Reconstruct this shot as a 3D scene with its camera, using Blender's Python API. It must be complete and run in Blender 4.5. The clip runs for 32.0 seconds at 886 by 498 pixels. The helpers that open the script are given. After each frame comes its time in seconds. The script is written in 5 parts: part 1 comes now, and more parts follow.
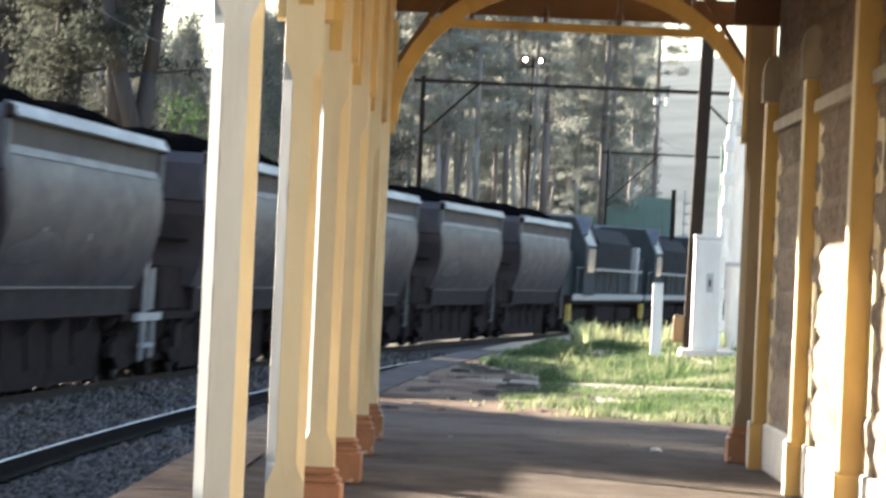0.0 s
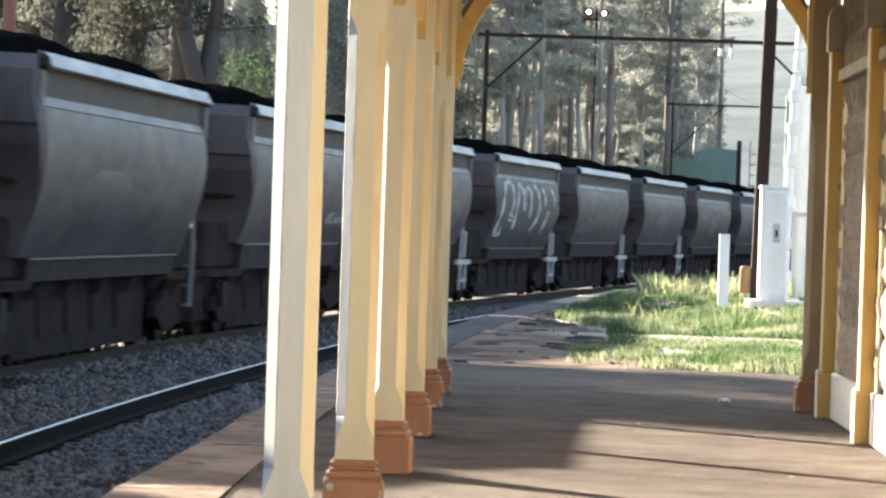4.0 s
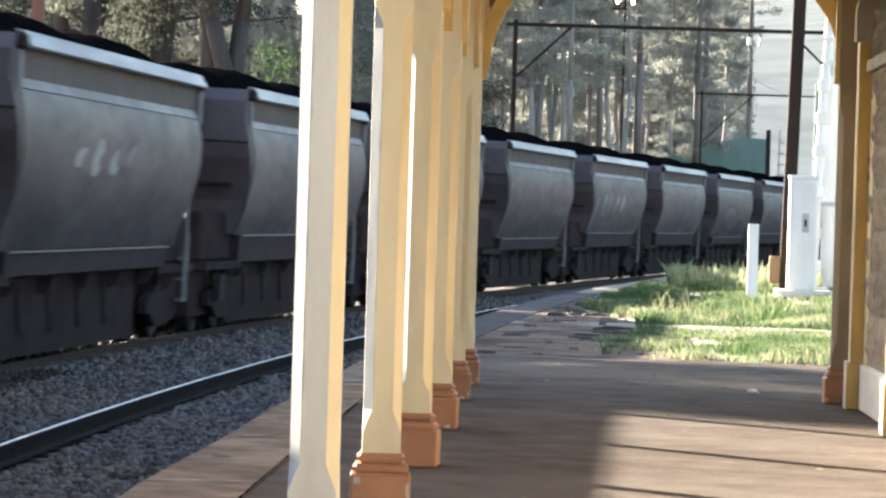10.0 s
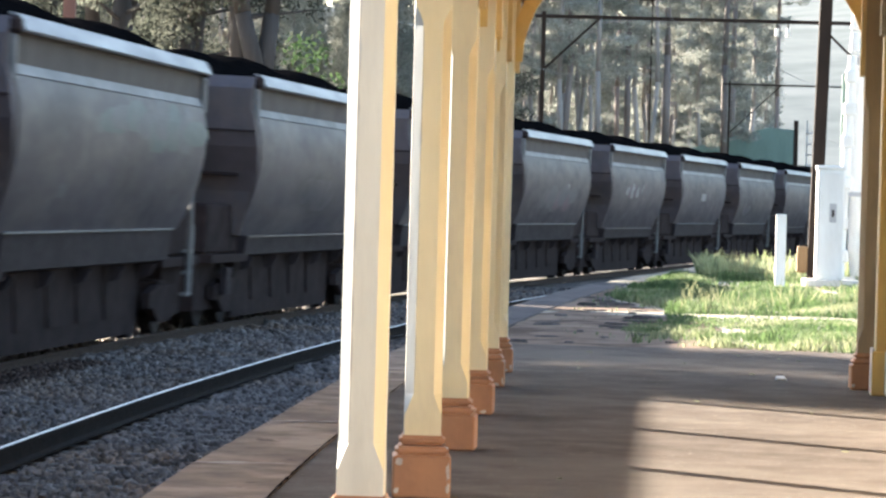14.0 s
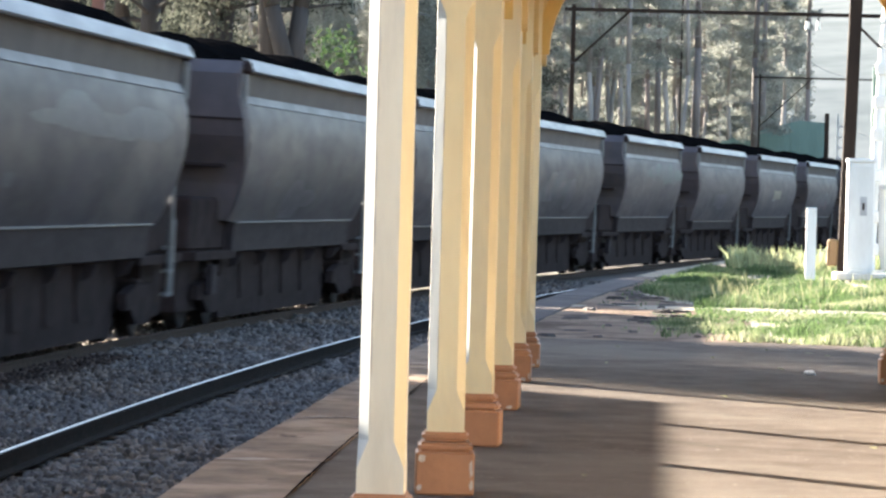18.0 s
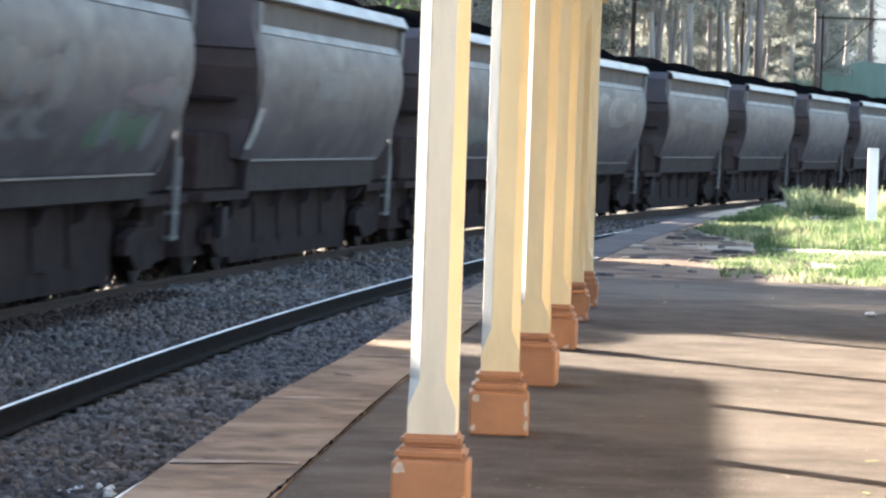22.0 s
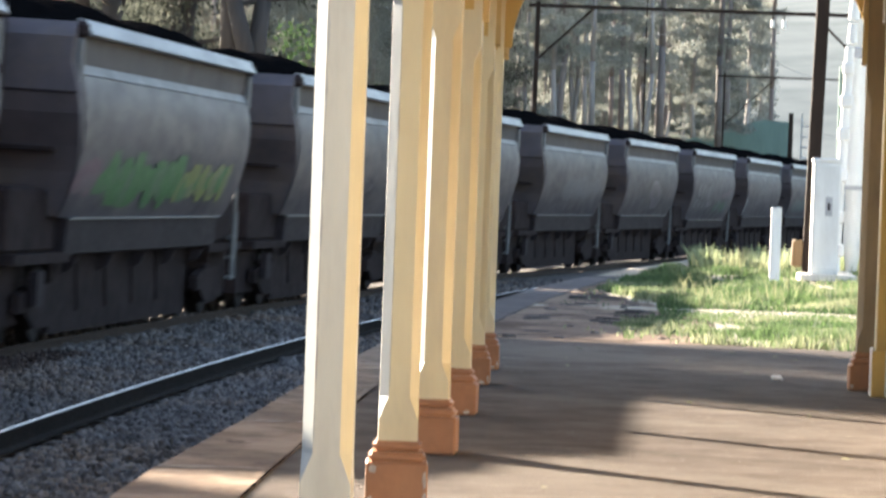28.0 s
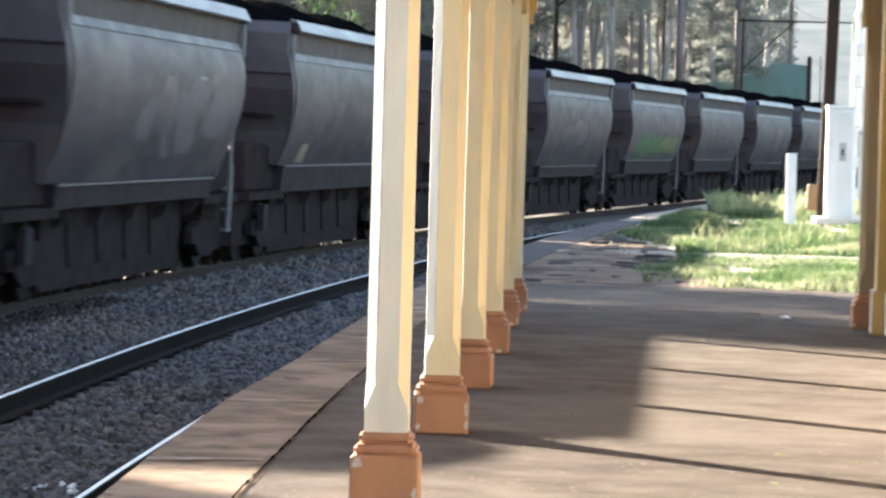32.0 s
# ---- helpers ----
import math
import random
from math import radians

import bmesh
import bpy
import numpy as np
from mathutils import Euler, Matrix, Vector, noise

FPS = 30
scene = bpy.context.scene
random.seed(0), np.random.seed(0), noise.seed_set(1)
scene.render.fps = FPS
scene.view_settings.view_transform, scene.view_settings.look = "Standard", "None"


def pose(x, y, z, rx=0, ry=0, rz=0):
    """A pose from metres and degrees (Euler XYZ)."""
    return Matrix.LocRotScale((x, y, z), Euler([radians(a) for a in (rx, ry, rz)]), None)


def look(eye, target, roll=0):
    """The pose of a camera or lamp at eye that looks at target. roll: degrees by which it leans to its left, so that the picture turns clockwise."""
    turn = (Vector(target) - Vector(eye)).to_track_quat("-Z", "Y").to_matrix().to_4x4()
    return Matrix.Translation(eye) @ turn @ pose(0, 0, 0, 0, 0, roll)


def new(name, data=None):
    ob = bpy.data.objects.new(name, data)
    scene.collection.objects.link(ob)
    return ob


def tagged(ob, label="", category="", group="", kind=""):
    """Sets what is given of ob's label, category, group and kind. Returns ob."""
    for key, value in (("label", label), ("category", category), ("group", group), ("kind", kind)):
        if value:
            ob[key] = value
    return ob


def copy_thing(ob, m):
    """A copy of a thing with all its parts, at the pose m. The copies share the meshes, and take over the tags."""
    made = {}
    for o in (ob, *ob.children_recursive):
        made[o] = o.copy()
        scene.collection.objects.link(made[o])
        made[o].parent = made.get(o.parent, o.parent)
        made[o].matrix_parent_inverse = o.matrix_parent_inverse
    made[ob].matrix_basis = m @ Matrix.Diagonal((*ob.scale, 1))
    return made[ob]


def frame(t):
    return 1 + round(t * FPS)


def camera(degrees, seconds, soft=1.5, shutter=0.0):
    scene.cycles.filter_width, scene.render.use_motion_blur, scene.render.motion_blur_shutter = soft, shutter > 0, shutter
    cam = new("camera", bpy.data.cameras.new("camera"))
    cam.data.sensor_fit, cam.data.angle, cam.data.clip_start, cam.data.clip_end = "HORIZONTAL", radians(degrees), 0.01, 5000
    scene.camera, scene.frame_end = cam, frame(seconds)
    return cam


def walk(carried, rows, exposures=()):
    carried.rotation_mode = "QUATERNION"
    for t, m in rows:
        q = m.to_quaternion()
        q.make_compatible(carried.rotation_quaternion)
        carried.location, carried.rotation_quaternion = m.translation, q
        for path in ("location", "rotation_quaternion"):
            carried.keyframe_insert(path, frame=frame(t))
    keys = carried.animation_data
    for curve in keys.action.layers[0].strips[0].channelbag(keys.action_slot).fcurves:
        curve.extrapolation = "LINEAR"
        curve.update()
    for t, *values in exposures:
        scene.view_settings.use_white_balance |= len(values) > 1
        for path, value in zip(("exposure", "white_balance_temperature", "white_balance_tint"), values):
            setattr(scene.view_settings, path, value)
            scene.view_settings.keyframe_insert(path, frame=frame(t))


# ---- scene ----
# World: y runs along the platform away from the camera, x to the right, z up; the platform's top is z = 0.
cam = camera(14.745, 32.0, soft=2.5, shutter=0.7)
PATH = [
    (0.0, 0.641, -10.585, 1.213, 0.639, 0.408, 2.543),
    (0.5, 0.643, -10.582, 1.211, 1.194, -0.219, 2.131),
    (1.0, 0.647, -10.561, 1.208, 1.750, -0.324, 1.977),
    (1.5, 0.645, -10.535, 1.209, 2.087, -0.361, 1.891),
    (2.0, 0.650, -10.518, 1.211, 2.169, -0.381, 1.812),
    (2.5, 0.652, -10.530, 1.215, 1.986, -0.394, 1.839),
    (3.0, 0.644, -10.577, 1.209, 1.790, -0.392, 1.836),
    (3.5, 0.637, -10.608, 1.206, 1.707, -0.396, 1.831),
    (5.5, 0.642, -10.644, 1.214, 1.790, -0.390, 1.855),
    (6.0, 0.640, -10.639, 1.215, 1.840, -0.332, 1.843),
    (6.5, 0.640, -10.617, 1.218, 1.893, -0.280, 1.840),
    (7.0, 0.641, -10.608, 1.219, 1.947, -0.214, 1.828),
    (7.5, 0.643, -10.606, 1.220, 2.005, -0.156, 1.807),
    (8.0, 0.646, -10.622, 1.218, 2.062, -0.171, 1.809),
    (8.5, 0.645, -10.626, 1.219, 2.111, -0.280, 1.825),
    (9.0, 0.641, -10.607, 1.218, 2.144, -0.389, 1.767),
    (9.5, 0.643, -10.604, 1.219, 2.166, -0.505, 1.773),
    (10.0, 0.647, -10.600, 1.221, 2.197, -0.586, 1.731),
    (10.5, 0.651, -10.580, 1.222, 2.214, -0.594, 1.702),
    (11.0, 0.650, -10.586, 1.221, 2.209, -0.599, 1.676),
    (11.5, 0.643, -10.740, 1.220, 2.220, -0.636, 1.653),
    (12.0, 0.636, -10.879, 1.219, 2.286, -0.669, 1.621),
    (12.5, 0.631, -11.010, 1.215, 2.368, -0.700, 1.641),
    (13.0, 0.625, -11.092, 1.216, 2.462, -0.720, 1.592),
    (13.5, 0.625, -11.128, 1.216, 2.573, -0.730, 1.606),
    (14.0, 0.623, -11.125, 1.219, 2.658, -0.746, 1.575),
    (14.5, 0.624, -11.153, 1.219, 2.722, -0.758, 1.564),
    (16.5, 0.634, -11.053, 1.221, 2.908, -0.786, 1.486),
    (17.0, 0.638, -11.026, 1.226, 2.940, -0.804, 1.490),
    (17.5, 0.641, -10.987, 1.223, 3.031, -0.813, 1.478),
    (18.0, 0.648, -10.980, 1.222, 3.172, -0.868, 1.511),
    (18.5, 0.650, -10.929, 1.216, 3.307, -0.956, 1.544),
    (19.0, 0.649, -10.864, 1.212, 3.438, -1.077, 1.530),
    (19.5, 0.649, -10.844, 1.207, 3.567, -1.212, 1.571),
    (20.0, 0.651, -10.806, 1.209, 3.698, -1.355, 1.639),
    (20.5, 0.652, -10.775, 1.208, 3.836, -1.508, 1.720),
    (21.0, 0.653, -10.726, 1.214, 3.962, -1.664, 1.807),
    (21.5, 0.659, -10.758, 1.210, 4.104, -1.786, 1.813),
    (22.0, 0.658, -10.769, 1.209, 4.157, -1.913, 1.836),
    (22.5, 0.655, -10.761, 1.212, 4.126, -2.061, 1.861),
    (23.0, 0.652, -10.749, 1.208, 3.991, -2.190, 1.896),
    (23.5, 0.651, -10.736, 1.204, 3.772, -2.239, 1.907),
    (24.0, 0.641, -10.700, 1.206, 3.362, -2.108, 1.917),
    (24.5, 0.642, -10.643, 1.213, 2.919, -1.710, 1.907),
    (25.0, 0.641, -10.581, 1.219, 2.478, -1.290, 1.913),
    (25.5, 0.643, -10.508, 1.228, 2.216, -0.915, 1.908),
    (27.5, 0.639, -10.235, 1.227, 2.520, -0.289, 2.043),
    (28.0, 0.640, -10.246, 1.224, 2.539, -0.911, 2.057),
    (28.5, 0.651, -10.329, 1.228, 2.523, -1.524, 1.994),
    (29.0, 0.653, -10.404, 1.233, 2.486, -2.007, 1.998),
    (29.5, 0.658, -10.459, 1.244, 2.514, -2.400, 2.003),
    (30.0, 0.661, -10.514, 1.253, 2.611, -2.712, 1.993),
    (30.5, 0.666, -10.583, 1.263, 2.750, -2.899, 1.972),
    (31.0, 0.667, -10.560, 1.261, 2.943, -2.870, 1.980),
    (31.5, 0.671, -10.569, 1.253, 3.238, -2.362, 1.975),
    (31.7, 0.642, -10.489, 1.244, 3.357, -2.054, 2.030),
    (31.9, 0.645, -11.550, 1.289, 3.030, -1.920, 1.750),
    (32.0, 0.646, -12.070, 1.310, 2.868, -1.862, 1.600),
]


def gaze(x, y, z, yaw, pitch, roll):
    a, b = radians(yaw), radians(pitch)
    return look((x, y, z), (x - math.sin(a) * math.cos(b), y + math.cos(a) * math.cos(b), z + math.sin(b)), roll)


walk(cam, [(t, gaze(*row)) for t, *row in PATH], exposures=[(t, e, k, 10) for t, e, k in (
    (0, 2.91, 6560), (3, 3.03, 6560), (8, 2.95, 6540), (10, 3.13, 6520), (14, 3.25, 6430), (17, 3.25, 6430), (19, 3.26, 6430), (20, 3.41, 6420),
    (24, 3.47, 6400), (25, 3.37, 6430), (27.5, 3.16, 6540), (29, 2.86, 6500), (30, 2.98, 6480), (31.5, 3.22, 6450), (32, 3.24, 6450))])

# ---- light ----
SUN_AZ, SUN_EL = radians(44.5), radians(18.0)      # ahead and to the left, low
to_sun = Vector((-math.sin(SUN_AZ) * math.cos(SUN_EL), math.cos(SUN_AZ) * math.cos(SUN_EL), math.sin(SUN_EL)))
world = bpy.data.worlds.new("sky")
world.use_nodes = True
scene.world = world
wn = world.node_tree.nodes
sky = wn.new("ShaderNodeTexSky")
sky.sky_type = "NISHITA"
sky.sun_disc = False
sky.sun_elevation, sky.sun_rotation = SUN_EL, -SUN_AZ
sky.air_density, sky.dust_density = 1.0, 1.2
world.node_tree.links.new(sky.outputs[0], wn["Background"].inputs[0])
wn["Background"].inputs[1].default_value = 0.067
sun_data = bpy.data.lights.new("sun", "SUN")
sun_data.energy, sun_data.angle, sun_data.color = 5.0, radians(0.53), (1.0, 0.89, 0.74)
sun = new("sun", sun_data)
sun.matrix_world = look((0, 0, 30), Vector((0, 0, 30)) - to_sun)


# ---- materials ----
def surf(name, c1, c2, scale=3.0, rough=0.8, metal=0.0, bump=0.15, bscale=40.0, stain=None, sscale=0.7, samount=0.5,
         streak=1.0, along=1.0, vary=0.0, transl=0.0, detail=6.0, spec=0.5, fleck=None, fscale=9.0):
    """Two-tone grain, an optional stain at a larger scale, fine relief, and a little difference from piece to piece."""
    m = bpy.data.materials.new(name)
    m.use_nodes = True
    nt = m.node_tree
    N, L = nt.nodes, nt.links
    bsdf = N["Principled BSDF"]
    tc = N.new("ShaderNodeTexCoord")
    info = N.new("ShaderNodeObjectInfo")
    shift = N.new("ShaderNodeVectorMath")
    shift.operation = "MULTIPLY_ADD"
    comb = N.new("ShaderNodeCombineXYZ")
    for k in range(3):
        L.new(info.outputs["Random"], comb.inputs[k])
    L.new(comb.outputs[0], shift.inputs[0])
    shift.inputs[1].default_value = (31.0, 17.0, 9.0)
    L.new(tc.outputs["Object"], shift.inputs[2])
    mp = N.new("ShaderNodeMapping")
    mp.inputs["Scale"].default_value = (1 / along, 1, 1 / streak)
    L.new(shift.outputs[0], mp.inputs[0])

    def tex(s, d=detail, r=0.6):
        t = N.new("ShaderNodeTexNoise")
        t.inputs["Scale"].default_value, t.inputs["Detail"].default_value, t.inputs["Roughness"].default_value = s, d, r
        L.new(mp.outputs[0], t.inputs["Vector"])
        return t

    def ramp(src, lo, hi):
        r = N.new("ShaderNodeMapRange")
        r.inputs["From Min"].default_value, r.inputs["From Max"].default_value = lo, hi
        L.new(src, r.inputs["Value"])
        return r.outputs[0]

    def mix(fac, a, b):
        x = N.new("ShaderNodeMix")
        x.data_type = "RGBA"
        if isinstance(fac, float):
            x.inputs[0].default_value = fac
        else:
            L.new(fac, x.inputs[0])
        for sock, v in ((x.inputs[6], a), (x.inputs[7], b)):
            if isinstance(v, tuple):
                sock.default_value = (*v, 1)
            else:
                L.new(v, sock)
        return x.outputs[2]

    col = mix(ramp(tex(scale).outputs["Fac"], 0.32, 0.68), c1, c2)
    if stain:
        g = ramp(tex(sscale, 5.0, 0.65).outputs["Fac"], 0.5, 0.62)
        k = N.new("ShaderNodeMath")
        k.operation = "MULTIPLY"
        k.inputs[1].default_value = samount
        L.new(g, k.inputs[0])
        col = mix(k.outputs[0], col, stain)
    if fleck:
        col = mix(ramp(tex(fscale, 3.0, 0.7).outputs["Fac"], 0.655, 0.69), col, fleck)
    if vary:
        hsv = N.new("ShaderNodeHueSaturation")
        v = N.new("ShaderNodeMapRange")
        v.inputs["To Min"].default_value, v.inputs["To Max"].default_value = 1 - vary, 1 + vary
        L.new(info.outputs["Random"], v.inputs["Value"])
        L.new(v.outputs[0], hsv.inputs["Value"])
        L.new(col, hsv.inputs["Color"])
        col = hsv.outputs[0]
    L.new(col, bsdf.inputs["Base Color"])
    L.new(ramp(tex(scale * 2.3).outputs["Fac"], 0.2, 0.8), (rr := N.new("ShaderNodeMapRange")).inputs["Value"])
    rr.inputs["To Min"].default_value, rr.inputs["To Max"].default_value = max(rough - 0.12, 0.05), min(rough + 0.12, 1.0)
    L.new(rr.outputs[0], bsdf.inputs["Roughness"])
    bsdf.inputs["Metallic"].default_value = metal
    bsdf.inputs["Specular IOR Level"].default_value = spec
    if bump:
        b = N.new("ShaderNodeBump")
        b.inputs["Strength"].default_value, b.inputs["Distance"].default_value = bump, 0.02
        L.new(tex(bscale, 4.0).outputs["Fac"], b.inputs["Height"])
        L.new(b.outputs[0], bsdf.inputs["Normal"])
    if transl:
        tr = N.new("ShaderNodeBsdfTranslucent")
        L.new(col, tr.inputs["Color"])
        ms = N.new("ShaderNodeMixShader")
        ms.inputs[0].default_value = transl
        L.new(bsdf.outputs[0], ms.inputs[1])
        L.new(tr.outputs[0], ms.inputs[2])
        L.new(ms.outputs[0], N["Material Output"].inputs["Surface"])
    return m


def island(m, amount):
    """Makes each loose piece of a joined mesh a little lighter or darker than the next."""
    nt = m.node_tree
    bsdf = nt.nodes["Principled BSDF"]
    src = bsdf.inputs["Base Color"].links[0].from_socket
    g = nt.nodes.new("ShaderNodeNewGeometry")
    v = nt.nodes.new("ShaderNodeMapRange")
    v.inputs["To Min"].default_value, v.inputs["To Max"].default_value = 1 - amount, 1 + amount
    hsv = nt.nodes.new("ShaderNodeHueSaturation")
    nt.links.new(g.outputs["Random Per Island"], v.inputs["Value"])
    nt.links.new(v.outputs[0], hsv.inputs["Value"])
    nt.links.new(src, hsv.inputs["Color"])
    nt.links.new(hsv.outputs[0], bsdf.inputs["Base Color"])
    for link in list(nt.links):
        if link.to_node.type == "BSDF_TRANSLUCENT":
            nt.links.new(hsv.outputs[0], link.to_socket)
    return m


M_CREAM = surf("cream_paint", (0.80, 0.69, 0.44), (0.72, 0.61, 0.375), 5, 0.42, bump=0.06, bscale=60, stain=(0.55, 0.45, 0.30), sscale=3.0, samount=0.35, streak=4, vary=0.03)
M_CREAMGREY = surf("faded_cream_paint", (0.80, 0.74, 0.60), (0.72, 0.665, 0.53), 5, 0.45, bump=0.08, bscale=60, stain=(0.52, 0.46, 0.36), sscale=3.0, samount=0.4, streak=4)
M_PEEL = surf("weathered_paint", (0.62, 0.59, 0.52), (0.43, 0.39, 0.34), 14, 0.7, bump=0.5, bscale=50, stain=(0.40, 0.33, 0.27), sscale=7, samount=0.7, streak=5)
# shade on the posts' near left chamfer, put in as a grey paint
M_SHADEGREY = surf("shade_grey_chamfer_paint", (0.46, 0.47, 0.44), (0.40, 0.41, 0.385), 8, 0.5, bump=0.06, streak=4)
M_OCHRE = surf("ochre_paint", (0.68, 0.43, 0.12), (0.58, 0.36, 0.10), 6, 0.45, bump=0.08, stain=(0.45, 0.28, 0.10), sscale=2.5, samount=0.4, streak=3)
M_OCHREPALE = surf("pale_ochre_paint", (0.70, 0.52, 0.24), (0.60, 0.43, 0.19), 6, 0.45, bump=0.08, stain=(0.48, 0.33, 0.15), sscale=2.5, samount=0.4, streak=3)
M_TERRA = surf("terracotta_paint", (0.44, 0.205, 0.096), (0.36, 0.162, 0.076), 6, 0.5, bump=0.1, bscale=45, stain=(0.30, 0.13, 0.06), sscale=5, samount=0.45, vary=0.05)
M_CHIP = surf("chipped_patch", (0.62, 0.57, 0.50), (0.45, 0.38, 0.32), 30, 0.85, bump=0.5, bscale=90)
M_BROWN = surf("brown_timber_paint", (0.16, 0.075, 0.035), (0.12, 0.055, 0.03), 6, 0.5, bump=0.1)
M_SHADEPOST = surf("weathered_shade_brown_paint", (0.40, 0.29, 0.165), (0.28, 0.20, 0.115), 6, 0.6, bump=0.1, stain=(0.16, 0.11, 0.07), sscale=2.5, samount=0.5, streak=4)
M_ASPHALT = surf("platform_asphalt", (0.134, 0.111, 0.096), (0.076, 0.063, 0.055), 2.6, 0.85, bump=0.8, bscale=55, stain=(0.172, 0.146, 0.125), sscale=0.45, samount=0.55, detail=10, fleck=(0.25, 0.22, 0.19), fscale=24, spec=0.025)
M_COPING = surf("coping_concrete", (0.278, 0.204, 0.148), (0.125, 0.092, 0.072), 3.6, 0.9, bump=0.6, bscale=60, stain=(0.345, 0.265, 0.200), sscale=1.1, samount=0.75, spec=0.05, vary=0.07, fleck=(0.115, 0.080, 0.062), fscale=3.4, detail=9)
M_MORTAR = surf("pale_mortar", (0.37, 0.31, 0.25), (0.22, 0.17, 0.13), 9, 0.95, bump=0.3, bscale=60)
M_COPINGFAR = surf("grey_concrete", (0.175, 0.155, 0.146), (0.112, 0.100, 0.096), 3, 0.9, bump=0.4, bscale=90, stain=(0.145, 0.130, 0.122), sscale=1.2, vary=0.1, spec=0.0)
M_STONE = surf("sandstone", (0.385, 0.30, 0.22), (0.235, 0.175, 0.13), 7, 0.9, bump=0.9, bscale=28, stain=(0.16, 0.12, 0.095), sscale=3, samount=0.5, vary=0.16)
M_WALLPLAIN = surf("wall_mortar", (0.30, 0.255, 0.20), (0.23, 0.19, 0.155), 6, 0.95, bump=0.5, bscale=50)
M_DADO = surf("pale_rendered_plinth", (0.66, 0.62, 0.55), (0.54, 0.50, 0.44), 5, 0.85, bump=0.25)
M_CAP = surf("greyed_cream_paint", (0.42, 0.37, 0.29), (0.33, 0.285, 0.22), 6, 0.7, bump=0.15, stain=(0.24, 0.20, 0.155), sscale=3, samount=0.5, streak=3)
M_CEIL = surf("ceiling_boards_paint", (0.42, 0.30, 0.15), (0.34, 0.24, 0.12), 5, 0.6, bump=0.15, streak=1)
M_IRON = surf("roof_iron", (0.34, 0.33, 0.32), (0.26, 0.25, 0.24), 2.5, 0.45, metal=0.6, bump=0.1)
M_BALLAST = island(surf("ballast_stone", (0.162, 0.138, 0.126), (0.068, 0.058, 0.054), 14, 0.95, bump=0.5, bscale=70, stain=(0.17, 0.115, 0.08), sscale=0.35, samount=0.6), 0.6)
M_BALLASTPALE = island(surf("dusty_ballast_stone", (0.385, 0.322, 0.278), (0.165, 0.137, 0.120), 14, 0.95, bump=0.5, bscale=70, stain=(0.20, 0.15, 0.115), sscale=0.35, samount=0.5), 0.8)
M_BALLASTBROWN = island(surf("brown_ballast_stone", (0.088, 0.061, 0.050), (0.042, 0.031, 0.027), 14, 0.95, bump=0.5, bscale=70, spec=0.1), 0.5)
M_BED = surf("ballast_bed", (0.120, 0.100, 0.092), (0.065, 0.055, 0.052), 26, 0.97, bump=1.0, bscale=28, stain=(0.095, 0.062, 0.045), sscale=0.4, samount=0.6)
M_RAILSIDE = surf("rusty_rail", (0.022, 0.017, 0.015), (0.013, 0.011, 0.011), 9, 0.9, spec=0.06, bump=0.2)
# the worn head's sky reflection is put into a near-white, mostly diffuse colour
M_RAILTOP = surf("sky_gleam_rail_head", (0.86, 0.83, 0.78), (0.74, 0.71, 0.66), 12, 0.45, metal=0.25, bump=0.02)
M_RAILRUST = surf("brown_rail", (0.055, 0.036, 0.028), (0.034, 0.024, 0.02), 9, 0.85, spec=0.12, bump=0.2)
M_SLEEPER = surf("sleeper", (0.10, 0.085, 0.075), (0.065, 0.055, 0.05), 7, 0.95, bump=0.5, vary=0.2)
M_GROUND = surf("bare_earth", (0.31, 0.26, 0.195), (0.21, 0.172, 0.128), 0.9, 0.97, bump=0.6, bscale=22, stain=(0.15, 0.15, 0.075), sscale=0.5, samount=0.35, detail=9)
M_DIRT = surf("trodden_dirt", (0.265, 0.200, 0.155), (0.155, 0.116, 0.092), 1.6, 0.98, bump=0.6, bscale=30, stain=(0.072, 0.056, 0.046), sscale=0.8, samount=0.7, detail=9, fleck=(0.20, 0.16, 0.135), fscale=2.2, spec=0.0)
M_LITTER = island(surf("dark_bark_litter", (0.080, 0.060, 0.052), (0.050, 0.039, 0.034), 8, 0.95, bump=0.5), 0.5)
M_GRASS = island(surf("grass_blades", (0.088, 0.135, 0.050), (0.042, 0.075, 0.028), 0.9, 0.75, bump=0, stain=(0.27, 0.275, 0.165), sscale=0.5, samount=0.85, transl=0.5), 0.35)
M_WEED = island(surf("pale_weeds", (0.26, 0.29, 0.16), (0.17, 0.21, 0.10), 0.8, 0.8, bump=0, stain=(0.36, 0.34, 0.20), sscale=0.8, samount=0.6, transl=0.5), 0.4)
M_SEED = island(surf("dry_grass_stems", (0.27, 0.265, 0.15), (0.18, 0.19, 0.10), 0.9, 0.8, bump=0, transl=0.5), 0.25)
M_HULL = surf("hopper_side_alloy", (0.057, 0.0485, 0.060), (0.030, 0.026, 0.0335), 1.3, 0.56, metal=0.16, bump=0.05, bscale=6, stain=(0.092, 0.079, 0.079), sscale=0.95, samount=0.6, along=2.4, vary=0.2, detail=5)
M_FASCIA = surf("dusty_upper_panel", (0.070, 0.058, 0.059), (0.043, 0.036, 0.038), 1.2, 0.75, metal=0.1, bump=0.08, stain=(0.055, 0.046, 0.045), sscale=0.5, samount=0.5, vary=0.15)
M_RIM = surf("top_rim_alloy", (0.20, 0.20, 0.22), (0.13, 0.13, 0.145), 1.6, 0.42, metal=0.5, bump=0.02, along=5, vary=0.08)
